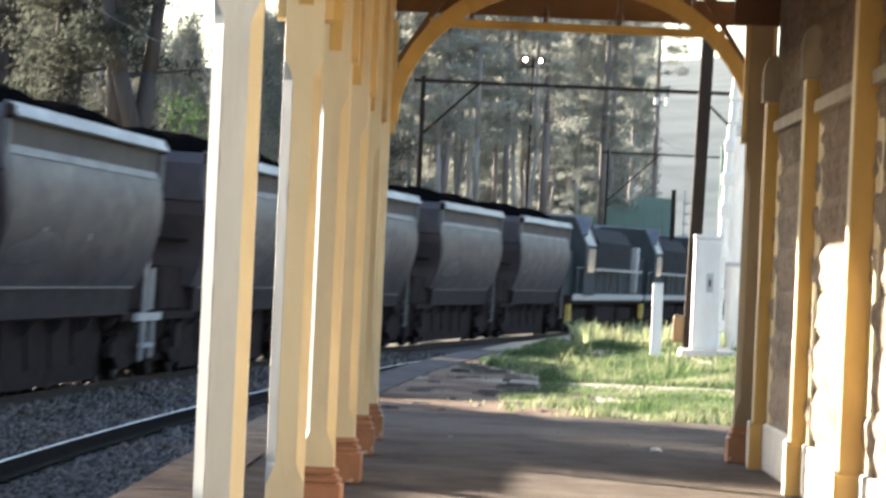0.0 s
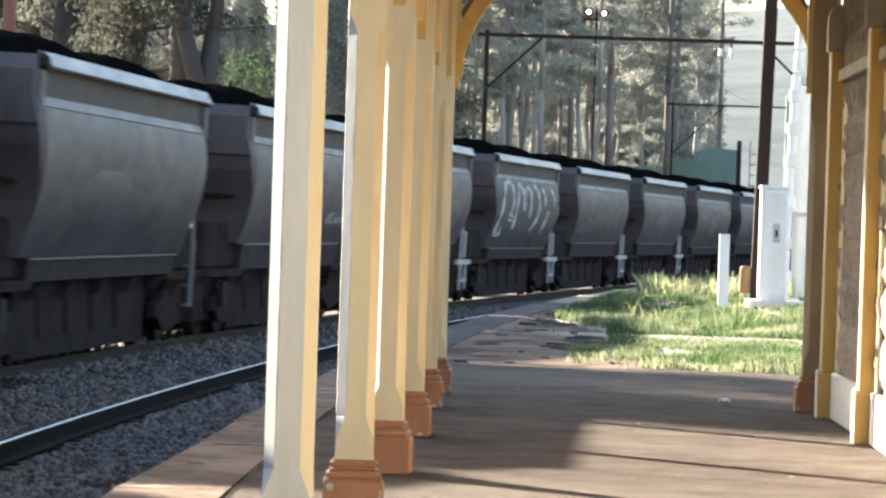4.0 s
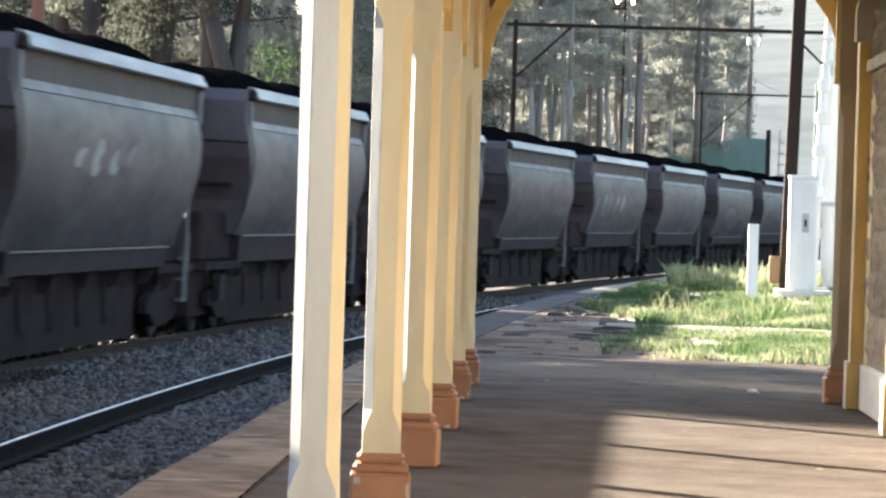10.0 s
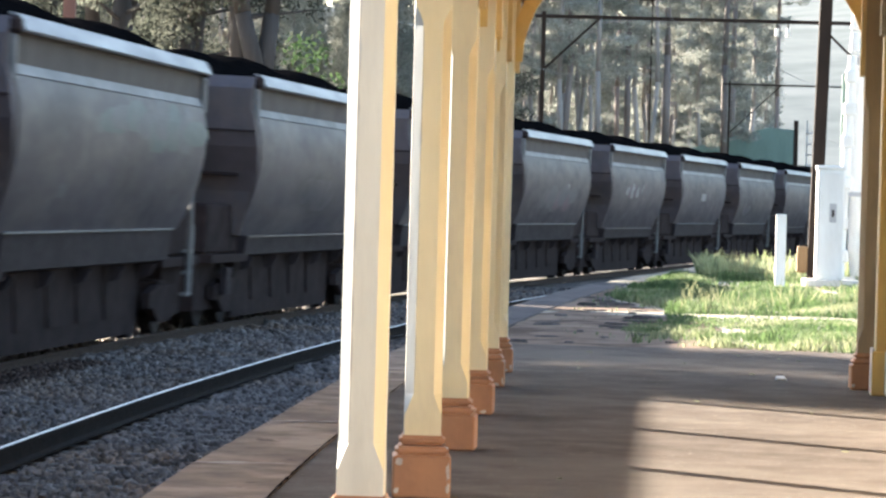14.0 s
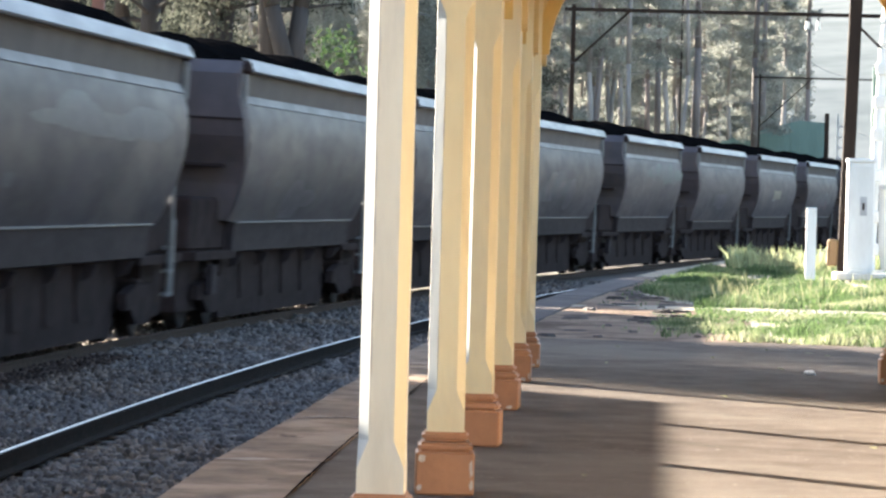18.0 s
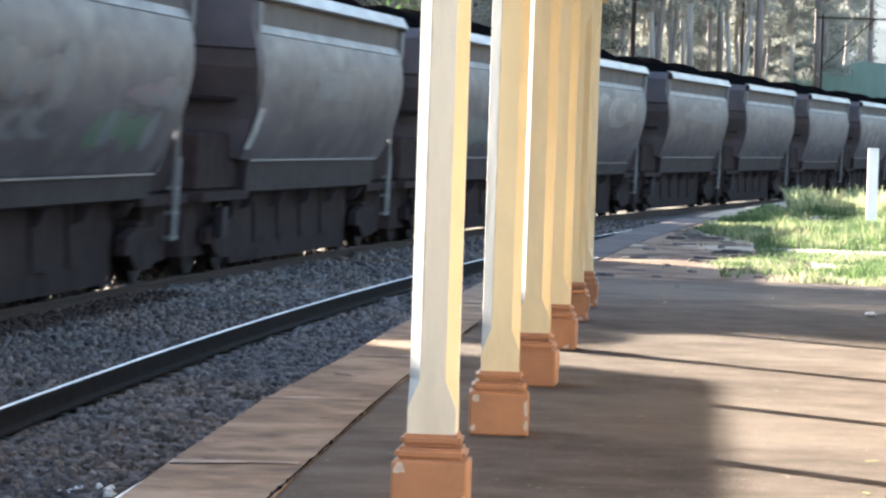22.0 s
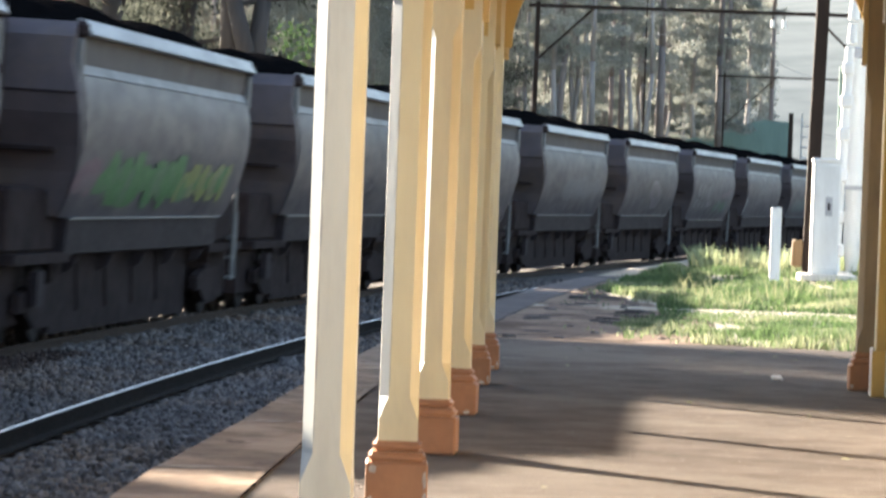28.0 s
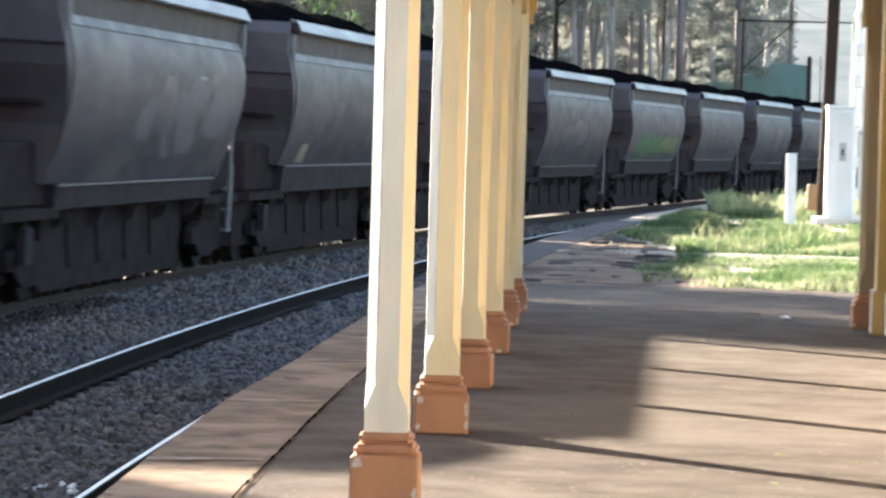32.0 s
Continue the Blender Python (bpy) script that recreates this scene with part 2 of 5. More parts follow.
M_LEDGE = surf("dull_ledge_alloy", (0.118, 0.112, 0.122), (0.074, 0.070, 0.077), 0.9, 0.5, metal=0.35, bump=0.05, stain=(0.07, 0.062, 0.066), sscale=0.6, samount=0.7, vary=0.2)
M_ENDSHEET = surf("dark_end_sheet", (0.088, 0.071, 0.080), (0.053, 0.044, 0.051), 1.4, 0.7, metal=0.1, bump=0.15, stain=(0.10, 0.075, 0.065), sscale=1.0, samount=0.5)
M_SILL = surf("sill_steel", (0.035, 0.027, 0.030), (0.021, 0.0165, 0.0185), 2.0, 0.8, spec=0.1, bump=0.1, streak=0.6)
M_UNDER = surf("grimy_underframe", (0.038, 0.028, 0.028), (0.020, 0.015, 0.0155), 3, 0.95, metal=0.0, spec=0.04, bump=0.3)
M_WHEEL = surf("wheel_steel", (0.036, 0.030, 0.030), (0.021, 0.018, 0.018), 5, 0.9, spec=0.1, bump=0.1)
M_COAL = surf("coal", (0.005, 0.005, 0.0056), (0.0025, 0.0025, 0.0028), 5, 0.98, bump=1.0, bscale=9, spec=0.0)
M_PIPE = surf("grey_handrail", (0.40, 0.40, 0.42), (0.30, 0.30, 0.31), 4, 0.5, metal=0.2, bump=0.05)
M_RAILGREY = surf("dull_grey_handrail", (0.125, 0.125, 0.130), (0.08, 0.08, 0.085), 4, 0.6, bump=0.05)
M_WHITEPAINT = surf("white_paint", (0.80, 0.79, 0.76), (0.70, 0.69, 0.66), 5, 0.5, bump=0.08, stain=(0.52, 0.49, 0.44), sscale=2.2, samount=0.3, streak=3)
M_CABINET = surf("cabinet_enamel", (0.66, 0.66, 0.64), (0.58, 0.58, 0.57), 3, 0.45, bump=0.05, stain=(0.45, 0.43, 0.40), sscale=2, samount=0.3, streak=3)
M_GREENSHED = surf("green_cladding", (0.145, 0.225, 0.200), (0.120, 0.190, 0.168), 2, 0.6, bump=0.1, streak=3)
M_POLE = surf("dark_mast_steel", (0.034, 0.023, 0.018), (0.019, 0.014, 0.012), 4, 0.85, spec=0.1, bump=0.2, streak=5)
M_RUSTMAST = surf("rust_red_steel", (0.17, 0.075, 0.055), (0.11, 0.05, 0.04), 4, 0.8, bump=0.2, streak=4)
M_WIRE = surf("wire", (0.06, 0.06, 0.062), (0.045, 0.045, 0.047), 4, 0.6, metal=0.5, bump=0)
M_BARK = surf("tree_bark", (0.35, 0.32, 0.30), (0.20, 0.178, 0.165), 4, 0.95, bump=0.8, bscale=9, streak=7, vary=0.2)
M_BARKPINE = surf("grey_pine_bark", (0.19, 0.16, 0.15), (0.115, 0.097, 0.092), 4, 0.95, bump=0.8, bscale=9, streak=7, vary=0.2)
M_BARKDARK = surf("dark_gum_bark", (0.056, 0.047, 0.045), (0.030, 0.026, 0.025), 3, 0.95, bump=0.9, bscale=7, streak=7)
# far paler than real needles: the haze over the wood is in this colour
M_LEAF = island(surf("haze_paled_pine_foliage", (0.360, 0.366, 0.330), (0.205, 0.220, 0.200), 0.3, 0.85, bump=0, spec=0.08, transl=0.45, vary=0.22), 0.22)
M_LEAFNEAR = island(surf("gum_foliage", (0.120, 0.126, 0.104), (0.035, 0.042, 0.034), 0.40, 0.85, bump=0, spec=0.08, transl=0.5, vary=0.2), 0.2)
M_BUSH = island(surf("bright_shrub_foliage", (0.052, 0.088, 0.036), (0.030, 0.054, 0.024), 0.7, 0.85, bump=0, spec=0.06, transl=0.4), 0.4)
# distance haze is put into this pale base colour
M_HILL = surf("haze_tinted_hill", (0.172, 0.186, 0.188), (0.120, 0.136, 0.138), 0.03, 1.0, bump=0, detail=6, spec=0.0, streak=0.25)
M_LOCO = surf("loco_paint", (0.040, 0.048, 0.054), (0.024, 0.030, 0.035), 1.5, 0.75, spec=0.2, bump=0.05, stain=(0.05, 0.045, 0.045), sscale=0.8, streak=2)
M_COALBLUE = surf("blue_black_paint", (0.020, 0.020, 0.028), (0.012, 0.012, 0.017), 2, 0.8, spec=0.1, bump=0.05)
M_LOCOYEL = surf("yellow_end_paint", (0.50, 0.36, 0.07), (0.42, 0.30, 0.06), 3, 0.5, bump=0.05)
M_GLASS = surf("dark_cab_window", (0.015, 0.018, 0.02), (0.012, 0.014, 0.016), 2, 0.08, bump=0)
M_TAN = surf("dull_tan_paint", (0.20, 0.115, 0.045), (0.14, 0.08, 0.035), 5, 0.55, bump=0.1, streak=4)
M_BULB = bpy.data.materials.new("lit_lamp_lens")
M_BULB.use_nodes = True
M_BULB.node_tree.nodes["Principled BSDF"].inputs["Emission Color"].default_value = (1.0, 0.93, 0.82, 1)
M_BULB.node_tree.nodes["Principled BSDF"].inputs["Emission Strength"].default_value = 7.0


# ---- mesh helpers ----
def part(name, bm, material, parent=None, label="", smooth=False):
    me = bpy.data.meshes.new(name)
    bm.to_mesh(me)
    bm.free()
    me.materials.append(material)
    if smooth:
        me.shade_smooth()
    ob = new(name, me)
    if parent is not None:
        ob.parent = parent
    if label:
        ob["label"] = label
    return ob


def raw(name, verts, faces, material, parent=None, label="", smooth=False):
    me = bpy.data.meshes.new(name)
    me.from_pydata(verts, [], faces)
    me.materials.append(material)
    if smooth:
        me.shade_smooth()
    ob = new(name, me)
    if parent is not None:
        ob.parent = parent
    if label:
        ob["label"] = label
    return ob


def box(bm, x0, x1, y0, y1, z0, z1, bevel=0.0):
    r = bmesh.ops.create_cube(bm, size=1.0, matrix=Matrix.LocRotScale(((x0 + x1) / 2, (y0 + y1) / 2, (z0 + z1) / 2), None, (abs(x1 - x0), abs(y1 - y0), abs(z1 - z0))))
    if bevel:
        es = list({e for v in r["verts"] for e in v.link_edges})
        bmesh.ops.bevel(bm, geom=es, offset=bevel, segments=1, affect="EDGES")
    return bm


def B(*a, bevel=0.0):
    return box(bmesh.new(), *a, bevel=bevel)


def rod(bm, a, b, r0, r1=None, seg=10):
    a, b = Vector(a), Vector(b)
    d = b - a
    m = Matrix.Translation((a + b) / 2) @ d.to_track_quat("Z", "Y").to_matrix().to_4x4()
    bmesh.ops.create_cone(bm, cap_ends=True, segments=seg, radius1=r0, radius2=r0 if r1 is None else r1, depth=d.length, matrix=m)
    return bm


def R(*a, **k):
    return rod(bmesh.new(), *a, **k)


def bar(bm, a, b, w, h):
    """A straight bar of rectangular section from a to b; h is its upright measure."""
    a, b = Vector(a), Vector(b)
    d = b - a
    m = Matrix.Translation((a + b) / 2) @ d.to_track_quat("X", "Z").to_matrix().to_4x4() @ Matrix.Diagonal((d.length, w, h, 1))
    bmesh.ops.create_cube(bm, size=1.0, matrix=m)
    return bm


def prism(bm, outline, y0, y1, axis="y"):
    """An outline (pairs) drawn out along an axis: pairs are x, z for y; y, z for x; x, y for z."""
    def at(p, s):
        return {"y": (p[0], s, p[1]), "x": (s, p[0], p[1]), "z": (p[0], p[1], s)}[axis]
    lo = [bm.verts.new(at(p, y0)) for p in outline]
    hi = [bm.verts.new(at(p, y1)) for p in outline]
    n = len(outline)
    bm.faces.new(lo)
    bm.faces.new(hi)
    for i in range(n):
        bm.faces.new((lo[i], lo[(i + 1) % n], hi[(i + 1) % n], hi[i]))
    bmesh.ops.recalc_face_normals(bm, faces=bm.faces)
    return bm


def thing(name, label, category, m=None, group="", kind=""):
    ob = new(name)
    ob.empty_display_size = 0.2
    if m is not None:
        ob.matrix_world = m
    return tagged(ob, label, category, group, kind)


# ---- the two tracks: a curve that bends to the right ahead ----
A0, TH0, K0, K1, TC, DROP = -2.901, -0.02155, 0.002852, -2.2026e-5, 4.36, 0.70
U = np.arange(-720.0, 760.0, 0.5)
uc = np.clip(U, -14.0, 124.0)
HD = TH0 + K0 * uc + K1 * uc * uc / 2
i0 = int(np.searchsorted(U, 0.0))
CX = np.concatenate([[0], np.cumsum(np.sin((HD[1:] + HD[:-1]) / 2) * 0.5)])
CY = np.concatenate([[0], np.cumsum(np.cos((HD[1:] + HD[:-1]) / 2) * 0.5)])
CX, CY = CX - CX[i0] + A0, CY - CY[i0]


def on_track(u, off=0.0):
    """x, y and the heading (to the right of +y) at u metres along, off metres to the left of the near track's middle."""
    h = float(np.interp(u, U, HD))
    return float(np.interp(u, U, CX)) - off * math.cos(h), float(np.interp(u, U, CY)) + off * math.sin(h), h


def edge_x(y, off=-1.80):
    """x of the line that runs off metres to the left of the near track's middle, at y."""
    x, yy, h = on_track(y, off)
    return x + (y - yy) * math.tan(h)


def lip(u):
    """How far the coping's outer and inner edges lie from the near track's middle: the near slabs stand a little forward."""
    return float(np.interp(u, [0, 4.9, 7.0], [1.735, 1.745, 1.806])), float(np.interp(u, [0, 2, 6, 9], [2.215, 2.235, 2.250, 2.275]))


def ribbon(name, section, us, material, parent=None, label="", smooth=False):
    """A section (pairs of off, z) drawn along the track, open at the sides."""
    vs, fs, n = [], [], len(section)
    for u in us:
        for off, z in section:
            x, y, _ = on_track(u, off)
            vs.append((x, y, z))
    for i in range(len(us) - 1):
        for j in range(n - 1):
            a = i * n + j
            fs.append((a, a + 1, a + n + 1, a + n))
    return raw(name, vs, fs, material, parent, label, smooth)


# ---- ground, ballast and rails ----
def ground_height(u, off, x, y):
    """Platform level to the right of the near track, the cutting for the tracks, and a low bank beyond them."""
    if off <= -1.86:
        far = max(0.0, (u - 62.0) / 60.0)
        return -0.035 - 0.55 * min(far, 1.0) + 0.05 * noise.noise((x * 0.35, y * 0.25, 0.0)) * min(1.0, max(0.0, (y - 22) / 8))
    if off < -1.83:
        return -0.035
    if off < 7.4:
        return -0.98
    return -0.98 + 0.9 * min(1.0, (off - 7.4) / 9.0) + 0.35 * noise.noise((x * 0.06, y * 0.06, 3.0))


def build_ground():
    offs = [-900, -400, -160, -70, -30, -16, -10, -8, -7, -6, -5.2, -4.4, -3.7, -3.1, -2.6, -2.2, -1.86, -1.845, -1.825, 2, 7.4, 9, 11, 14, 18, 25, 40, 70, 120, 220, 500, 1000]
    us = [-700, -300, -120, -60, -30, -10] + list(np.arange(0, 80, 1.0)) + list(np.arange(80, 160, 4.0)) + [170, 190, 220, 260, 320, 420, 560, 740]
    vs, fs, n = [], [], len(offs)
    for u in us:
        for off in offs:
            x, y, _ = on_track(u, off)
            vs.append((x, y, ground_height(u, off, x, y)))
    for i in range(len(us) - 1):
        for j in range(n - 1):
            a = i * n + j
            fs.append((a, a + n, a + n + 1, a + 1))
    tagged(raw("ground", vs, fs, M_GROUND, smooth=True), "bare earth and rough grass beside the railway", "ground", kind="structure")


build_ground()
us_track = [-400, -200, -100, -50, -20] + list(np.arange(0, 170, 2.0)) + [200, 260, 330]
# ballast bed with sloped shoulders
tagged(ribbon("ballast_bed", [(-1.82, -0.93), (-1.5, -0.885), (6.4, -0.885), (7.6, -0.99)], us_track, M_BED), "dark crushed-stone ballast under the two tracks", "ballast bed", kind="structure")


def rail(name, off, top, m_side, m_top, label):
    """One rail: foot, web and head, with a polished running surface."""
    ob = thing(name, label, "rail", group="rails of the two tracks")
    z = top
    sec = [(off + .07, z - .16), (off + .07, z - .148), (off + .012, z - .135), (off + .009, z - .045), (off + .036, z - .036), (off + .036, z - .004),
           (off - .036, z - .004), (off - .036, z - .036), (off - .009, z - .045), (off - .012, z - .135), (off - .07, z - .148), (off - .07, z - .16)]
    ribbon("rail_section", sec, us_track, m_side, ob)
    ribbon("running_surface", [(off + .016, z - .0035), (off + .012, z), (off - .013, z), (off - .017, z - .0035)], us_track, m_top, ob, "bright worn rail head")
    return ob


rail("rail", -0.7525, -DROP, M_RAILSIDE, M_RAILTOP, "steel rail with a shining worn head beside the platform")
rail("rail", 0.7525, -DROP + 0.07, M_RAILSIDE, M_RAILTOP, "steel rail with a shining worn head on grey ballast")
rail("rail", TC - 0.7525, -DROP, M_RAILRUST, M_RAILRUST, "brown rusty rail under the coal train")
rail("rail", TC + 0.7525, -DROP + 0.045, M_RAILRUST, M_RAILRUST, "brown rusty rail under the coal train, far side")


def build_sleepers():
    me = bpy.data.meshes.new("sleeper")
    bm = B(-1.22, 1.22, -0.115, 0.115, -0.12, 0.0, bevel=0.012)
    bm.to_mesh(me)
    bm.free()
    me.materials.append(M_SLEEPER)
    for c, name in ((0.0, "near_track_bed"), (TC, "far_track_bed")):
        bed = thing(name, "row of grey sleepers sunk in the ballast", "sleepers", kind="structure")
        for i in range(95):
            x, y, h = on_track(-4 + i * 0.62, c)
            s = new("sleeper", me)
            s.parent = bed
            s.matrix_basis = pose(x, y, -DROP - 0.158 + (0.035 if c == 0 else 0.0), 0, -1.6 if c == 0 else 0, -math.degrees(h))
            s.rotation_euler.y = 0


build_sleepers()


def scatter_stones(name, count, u0, u1, off0, off1, size, seed, label, m=M_BALLAST, relief=.055):
    """Loose broken stones, joined, each an uneven little block."""
    rng = np.random.default_rng(seed)
    t = rng.random(count)
    u = u0 + (u1 - u0) * t ** 1.6
    off = rng.uniform(off0, off1, count)
    keep = np.ones(count, bool)
    for c in (-0.7525, 0.7525, TC - 0.7525, TC + 0.7525):
        keep &= np.abs(off - c) > 0.085
    u, off = u[keep], off[keep]
    n = len(u)
    h = np.interp(u, U, HD)
    x, y = np.interp(u, U, CX) - off * np.cos(h), np.interp(u, U, CY) + off * np.sin(h)
    cube = np.array([(-1, -1, -1), (1, -1, -1), (1, 1, -1), (-1, 1, -1), (-.75, -.75, 1), (.75, -.75, 1), (.75, .75, 1), (-.75, .75, 1)], float)
    faces = np.array([(0, 1, 5, 4), (1, 2, 6, 5), (2, 3, 7, 6), (3, 0, 4, 7), (4, 5, 6, 7)])
    s = size * rng.uniform(0.55, 1.25, (n, 1, 1)) * rng.uniform(0.6, 1.3, (n, 1, 3))
    p = cube[None] * s * 0.5 * rng.uniform(0.75, 1.25, (n, 8, 3))
    a, b = rng.uniform(0, 6.28, n), rng.uniform(-1.2, 1.2, n)
    px, py, pz = p[..., 0], p[..., 1], p[..., 2]
    cb, sb, ca, sa = np.cos(b)[:, None], np.sin(b)[:, None], np.cos(a)[:, None], np.sin(a)[:, None]
    px, pz = cb * px + sb * pz, -sb * px + cb * pz
    px, py = ca * px - sa * py, sa * px + ca * py
    z = -0.875 + rng.uniform(-0.015, relief, n) + np.where(np.abs(off) < 0.7, -0.01, 0.0)
    vs = np.stack([px + x[:, None], py + y[:, None], pz + z[:, None]], -1).reshape(-1, 3)
    fs = (faces[None] + 8 * np.arange(n)[:, None, None]).reshape(-1, 4)
    me = bpy.data.meshes.new(name)
    me.vertices.add(len(vs))
    me.vertices.foreach_set("co", vs.ravel())
    me.loops.add(fs.size)
    me.loops.foreach_set("vertex_index", fs.ravel())
    me.polygons.add(len(fs))
    me.polygons.foreach_set("loop_start", np.arange(0, fs.size, 4))
    me.update(calc_edges=True)
    me.materials.append(m)
    return tagged(new(name, me), label, "ballast", kind="stuff")


scatter_stones("ballast_stones", 54000, 0, 30, -.8, 2.95, 0.056, 1, "grey broken ballast stones round the near track", relief=.065)
scatter_stones("ballast_stones", 36000, 0, 30, -1.8, -.66, 0.052, 4, "paler brownish ballast stones against the platform", M_BALLASTPALE, .075)
scatter_stones("ballast_stones", 16000, 0, 30, 2.85, 3.66, 0.055, 6, "ballast stones browned by brake dust beside the loaded track", M_BALLASTBROWN, .075)
scatter_stones("ballast_stones", 22000, 30, 75, -1.8, 3.6, 0.085, 2, "grey broken ballast stones farther along the track")
scatter_stones("ballast_stones", 9000, 6, 60, 3.6, 6.4, 0.085, 3, "dark ballast stones under the coal train")

# a small pale heap of lime-stained stones beside the near rail
heap = thing("stone_heap", "small heap of whitish stones on the ballast", "stones", pose(-2.62, 7.84, -0.865, 0, 0, 12))
hrng = random.Random(5)
for i in range(15):
    bm = bmesh.new()
    s = hrng.uniform(.022, .045)
    bmesh.ops.create_icosphere(bm, subdivisions=1, radius=1.0, matrix=pose(hrng.uniform(-.16, .16), hrng.uniform(-.22, .22), .02 + hrng.uniform(0, .04), hrng.uniform(0, 90), 0, hrng.uniform(0, 90)) @ Matrix.Diagonal((s, s * .8, s * .6, 1)))
    part("stone", bm, M_WHITEPAINT, heap)


# ---- platform ----
def build_platform():
    ys = [-40, -25, -15] + list(np.arange(-10, 19.01, 1.0)) + [19.3]
    vs, fs = [], []
    rngp = random.Random(9)
    for i, y in enumerate(ys):
        inner = edge_x(y, -lip(y)[1])
        far = (y == ys[-1])
        for x in (inner, -0.2, 0.8, 1.8, 2.62):
            vs.append((x, y + (0.0 if not far else rngp.uniform(-0.1, 0.35)), 0.0))
    for i in range(len(ys) - 1):
        for j in range(4):
            a = i * 5 + j
            fs.append((a, a + 1, a + 6, a + 5))
    # its broken far end drops to the earth, and its body goes down
    n = len(vs)
    for j in range(5):
        x, y, z = vs[(len(ys) - 1) * 5 + j]
        vs.append((x, y + 0.02, -0.12))
    for j in range(4):
        a = (len(ys) - 1) * 5 + j
        fs.append((a, a + 1, n + j + 1, n + j))
    tagged(raw("floor", vs, fs, M_ASPHALT), "worn dark asphalt platform with pale scuffs", "platform", kind="structure")
    # right of the building's end the platform goes on
    tagged(part("pavement", B(2.622, 4.2, 12.81, 19.45, -0.3, -0.004), M_ASPHALT), "asphalt apron past the end of the building", "pavement", kind="structure")
    ribbon_us = [-40, -20] + list(np.arange(0, 60, 2.0))
    wall_ob = ribbon("platform_wall", [(-1.845, -0.06), (-1.845, -1.0)], ribbon_us, M_COPINGFAR)
    tagged(wall_ob, "low concrete face of the platform above the ballast", "platform wall", kind="structure")
    edge = thing("platform_edge", "row of reddish-brown concrete coping slabs along the platform edge", "coping", kind="structure")
    u = 4.5 - 3.1 * 13
    cr = random.Random(3)
    while u < 46:
        ln = 3.1 if u < 16.5 else (2.4 if u < 19.2 else 1.8)
        m = M_COPING if u < 19.2 else M_COPINGFAR
        dz = cr.uniform(-0.004, 0.004)
        bm = bmesh.new()
        a, b = [[on_track(q, -o if u < 19.2 else -o - .05 * (o > 2))[:2] for o in lip(q)] for q in (u + .0015, u + ln - .0015)]
        prism(bm, [a[0], a[1], b[1], b[0]], -0.16, 0.004 + dz if u < 19.2 else -0.012 + dz, axis="z")
        bmesh.ops.bevel(bm, geom=[e for e in bm.edges], offset=0.003, segments=1, affect="EDGES")
        part("coping_slab", bm, m, edge)
        if -6 < u < 18:
            # smeared pale mortar in the joint
            vs, fs = [], []
            for i in range(31):
                o = -lip(u)[0] - .012 - .45 * i / 30
                wd = .012 + .10 * max(0.0, noise.noise((u, o * 7, 4)) + .12) + .02 * noise.noise((u, o * 31, 2))
                mid = u + .012 * noise.noise((u, o * 5, 8)) + .10 * (i / 30 - .5)
                for q in (mid - max(wd, .005), mid + max(wd, .005) * (.8 + .8 * noise.noise((u, o * 13, 9)) ** 2)):
                    x, y, _ = on_track(q, o)
                    vs.append((x, y, .0102))
                if i:
                    fs.append((2 * i - 2, 2 * i - 1, 2 * i + 1, 2 * i))
            raw("mortar_joint", vs, fs, M_MORTAR, edge, "smeared pale mortar joint")
        u += ln
    # broken dark joint between coping and asphalt
    vs, fs = [], []
    for i in range(420):
        q = -11.0 + i * .072
        w = .003 + .007 * abs(noise.noise((q * 2.9, 3, 1))) + .006 * abs(noise.noise((q * 11, 5, 1)))
        o = -lip(q)[1] - .002 - .006 * noise.noise((q * 1.3, 9, 2)) - .008 * noise.noise((q * 9, 1, 2))
        for k in (o + w, o - w):
            x, y, _ = on_track(q, k)
            vs.append((x, y, .0105))
        if i:
            fs.append((2 * i - 2, 2 * i - 1, 2 * i + 1, 2 * i))
    part_ob = raw("joint_line", vs, fs, M_COAL)
    tagged(part_ob, "dark cracked joint between coping and asphalt", "joint", kind="structure")
    return edge


build_platform()


# ---- veranda posts ----
def chamfered(z):
    """Half-width of the post's chamfer at a height: full square at the foot and head, tapering stops between."""
    for lo, hi, a, b in ((0, .34, 0, 0), (.34, .43, 0, 1), (.43, 1.97, 1, 1), (1.97, 2.05, 1, 0), (2.05, 9, 0, 0)):
        if lo <= z < hi:
            return 0.036 * (a + (b - a) * (z - lo) / (hi - lo))
    return 0.0


HALF = 0.077


def shaft_sides():
    """Four faces and four chamfers of the shaft, each as its own mesh strip so that paint can differ."""
    zs = [.255, .339, .36, .40, .43, 1.0, 1.5, 1.96, 1.985, 2.02, 2.05, 3.02]
    corners = []
    for z in zs:
        c, h = chamfered(z), HALF
        d = 1.28 * c
        corners.append([(-h + c, -h, z), (h - c, -h, z), (h, -h + d, z), (h, h - d, z), (h - c, h, z), (-h + c, h, z), (-h, h - d, z), (-h, -h + d, z)])
    strips = {}
    for k in range(8):
        vs = [p for ring in corners for p in (ring[k], ring[(k + 1) % 8])]
        fs = [(2 * i, 2 * i + 1, 2 * i + 3, 2 * i + 2) for i in range(len(zs) - 1)]
        strips[k] = (vs, fs)
    return strips


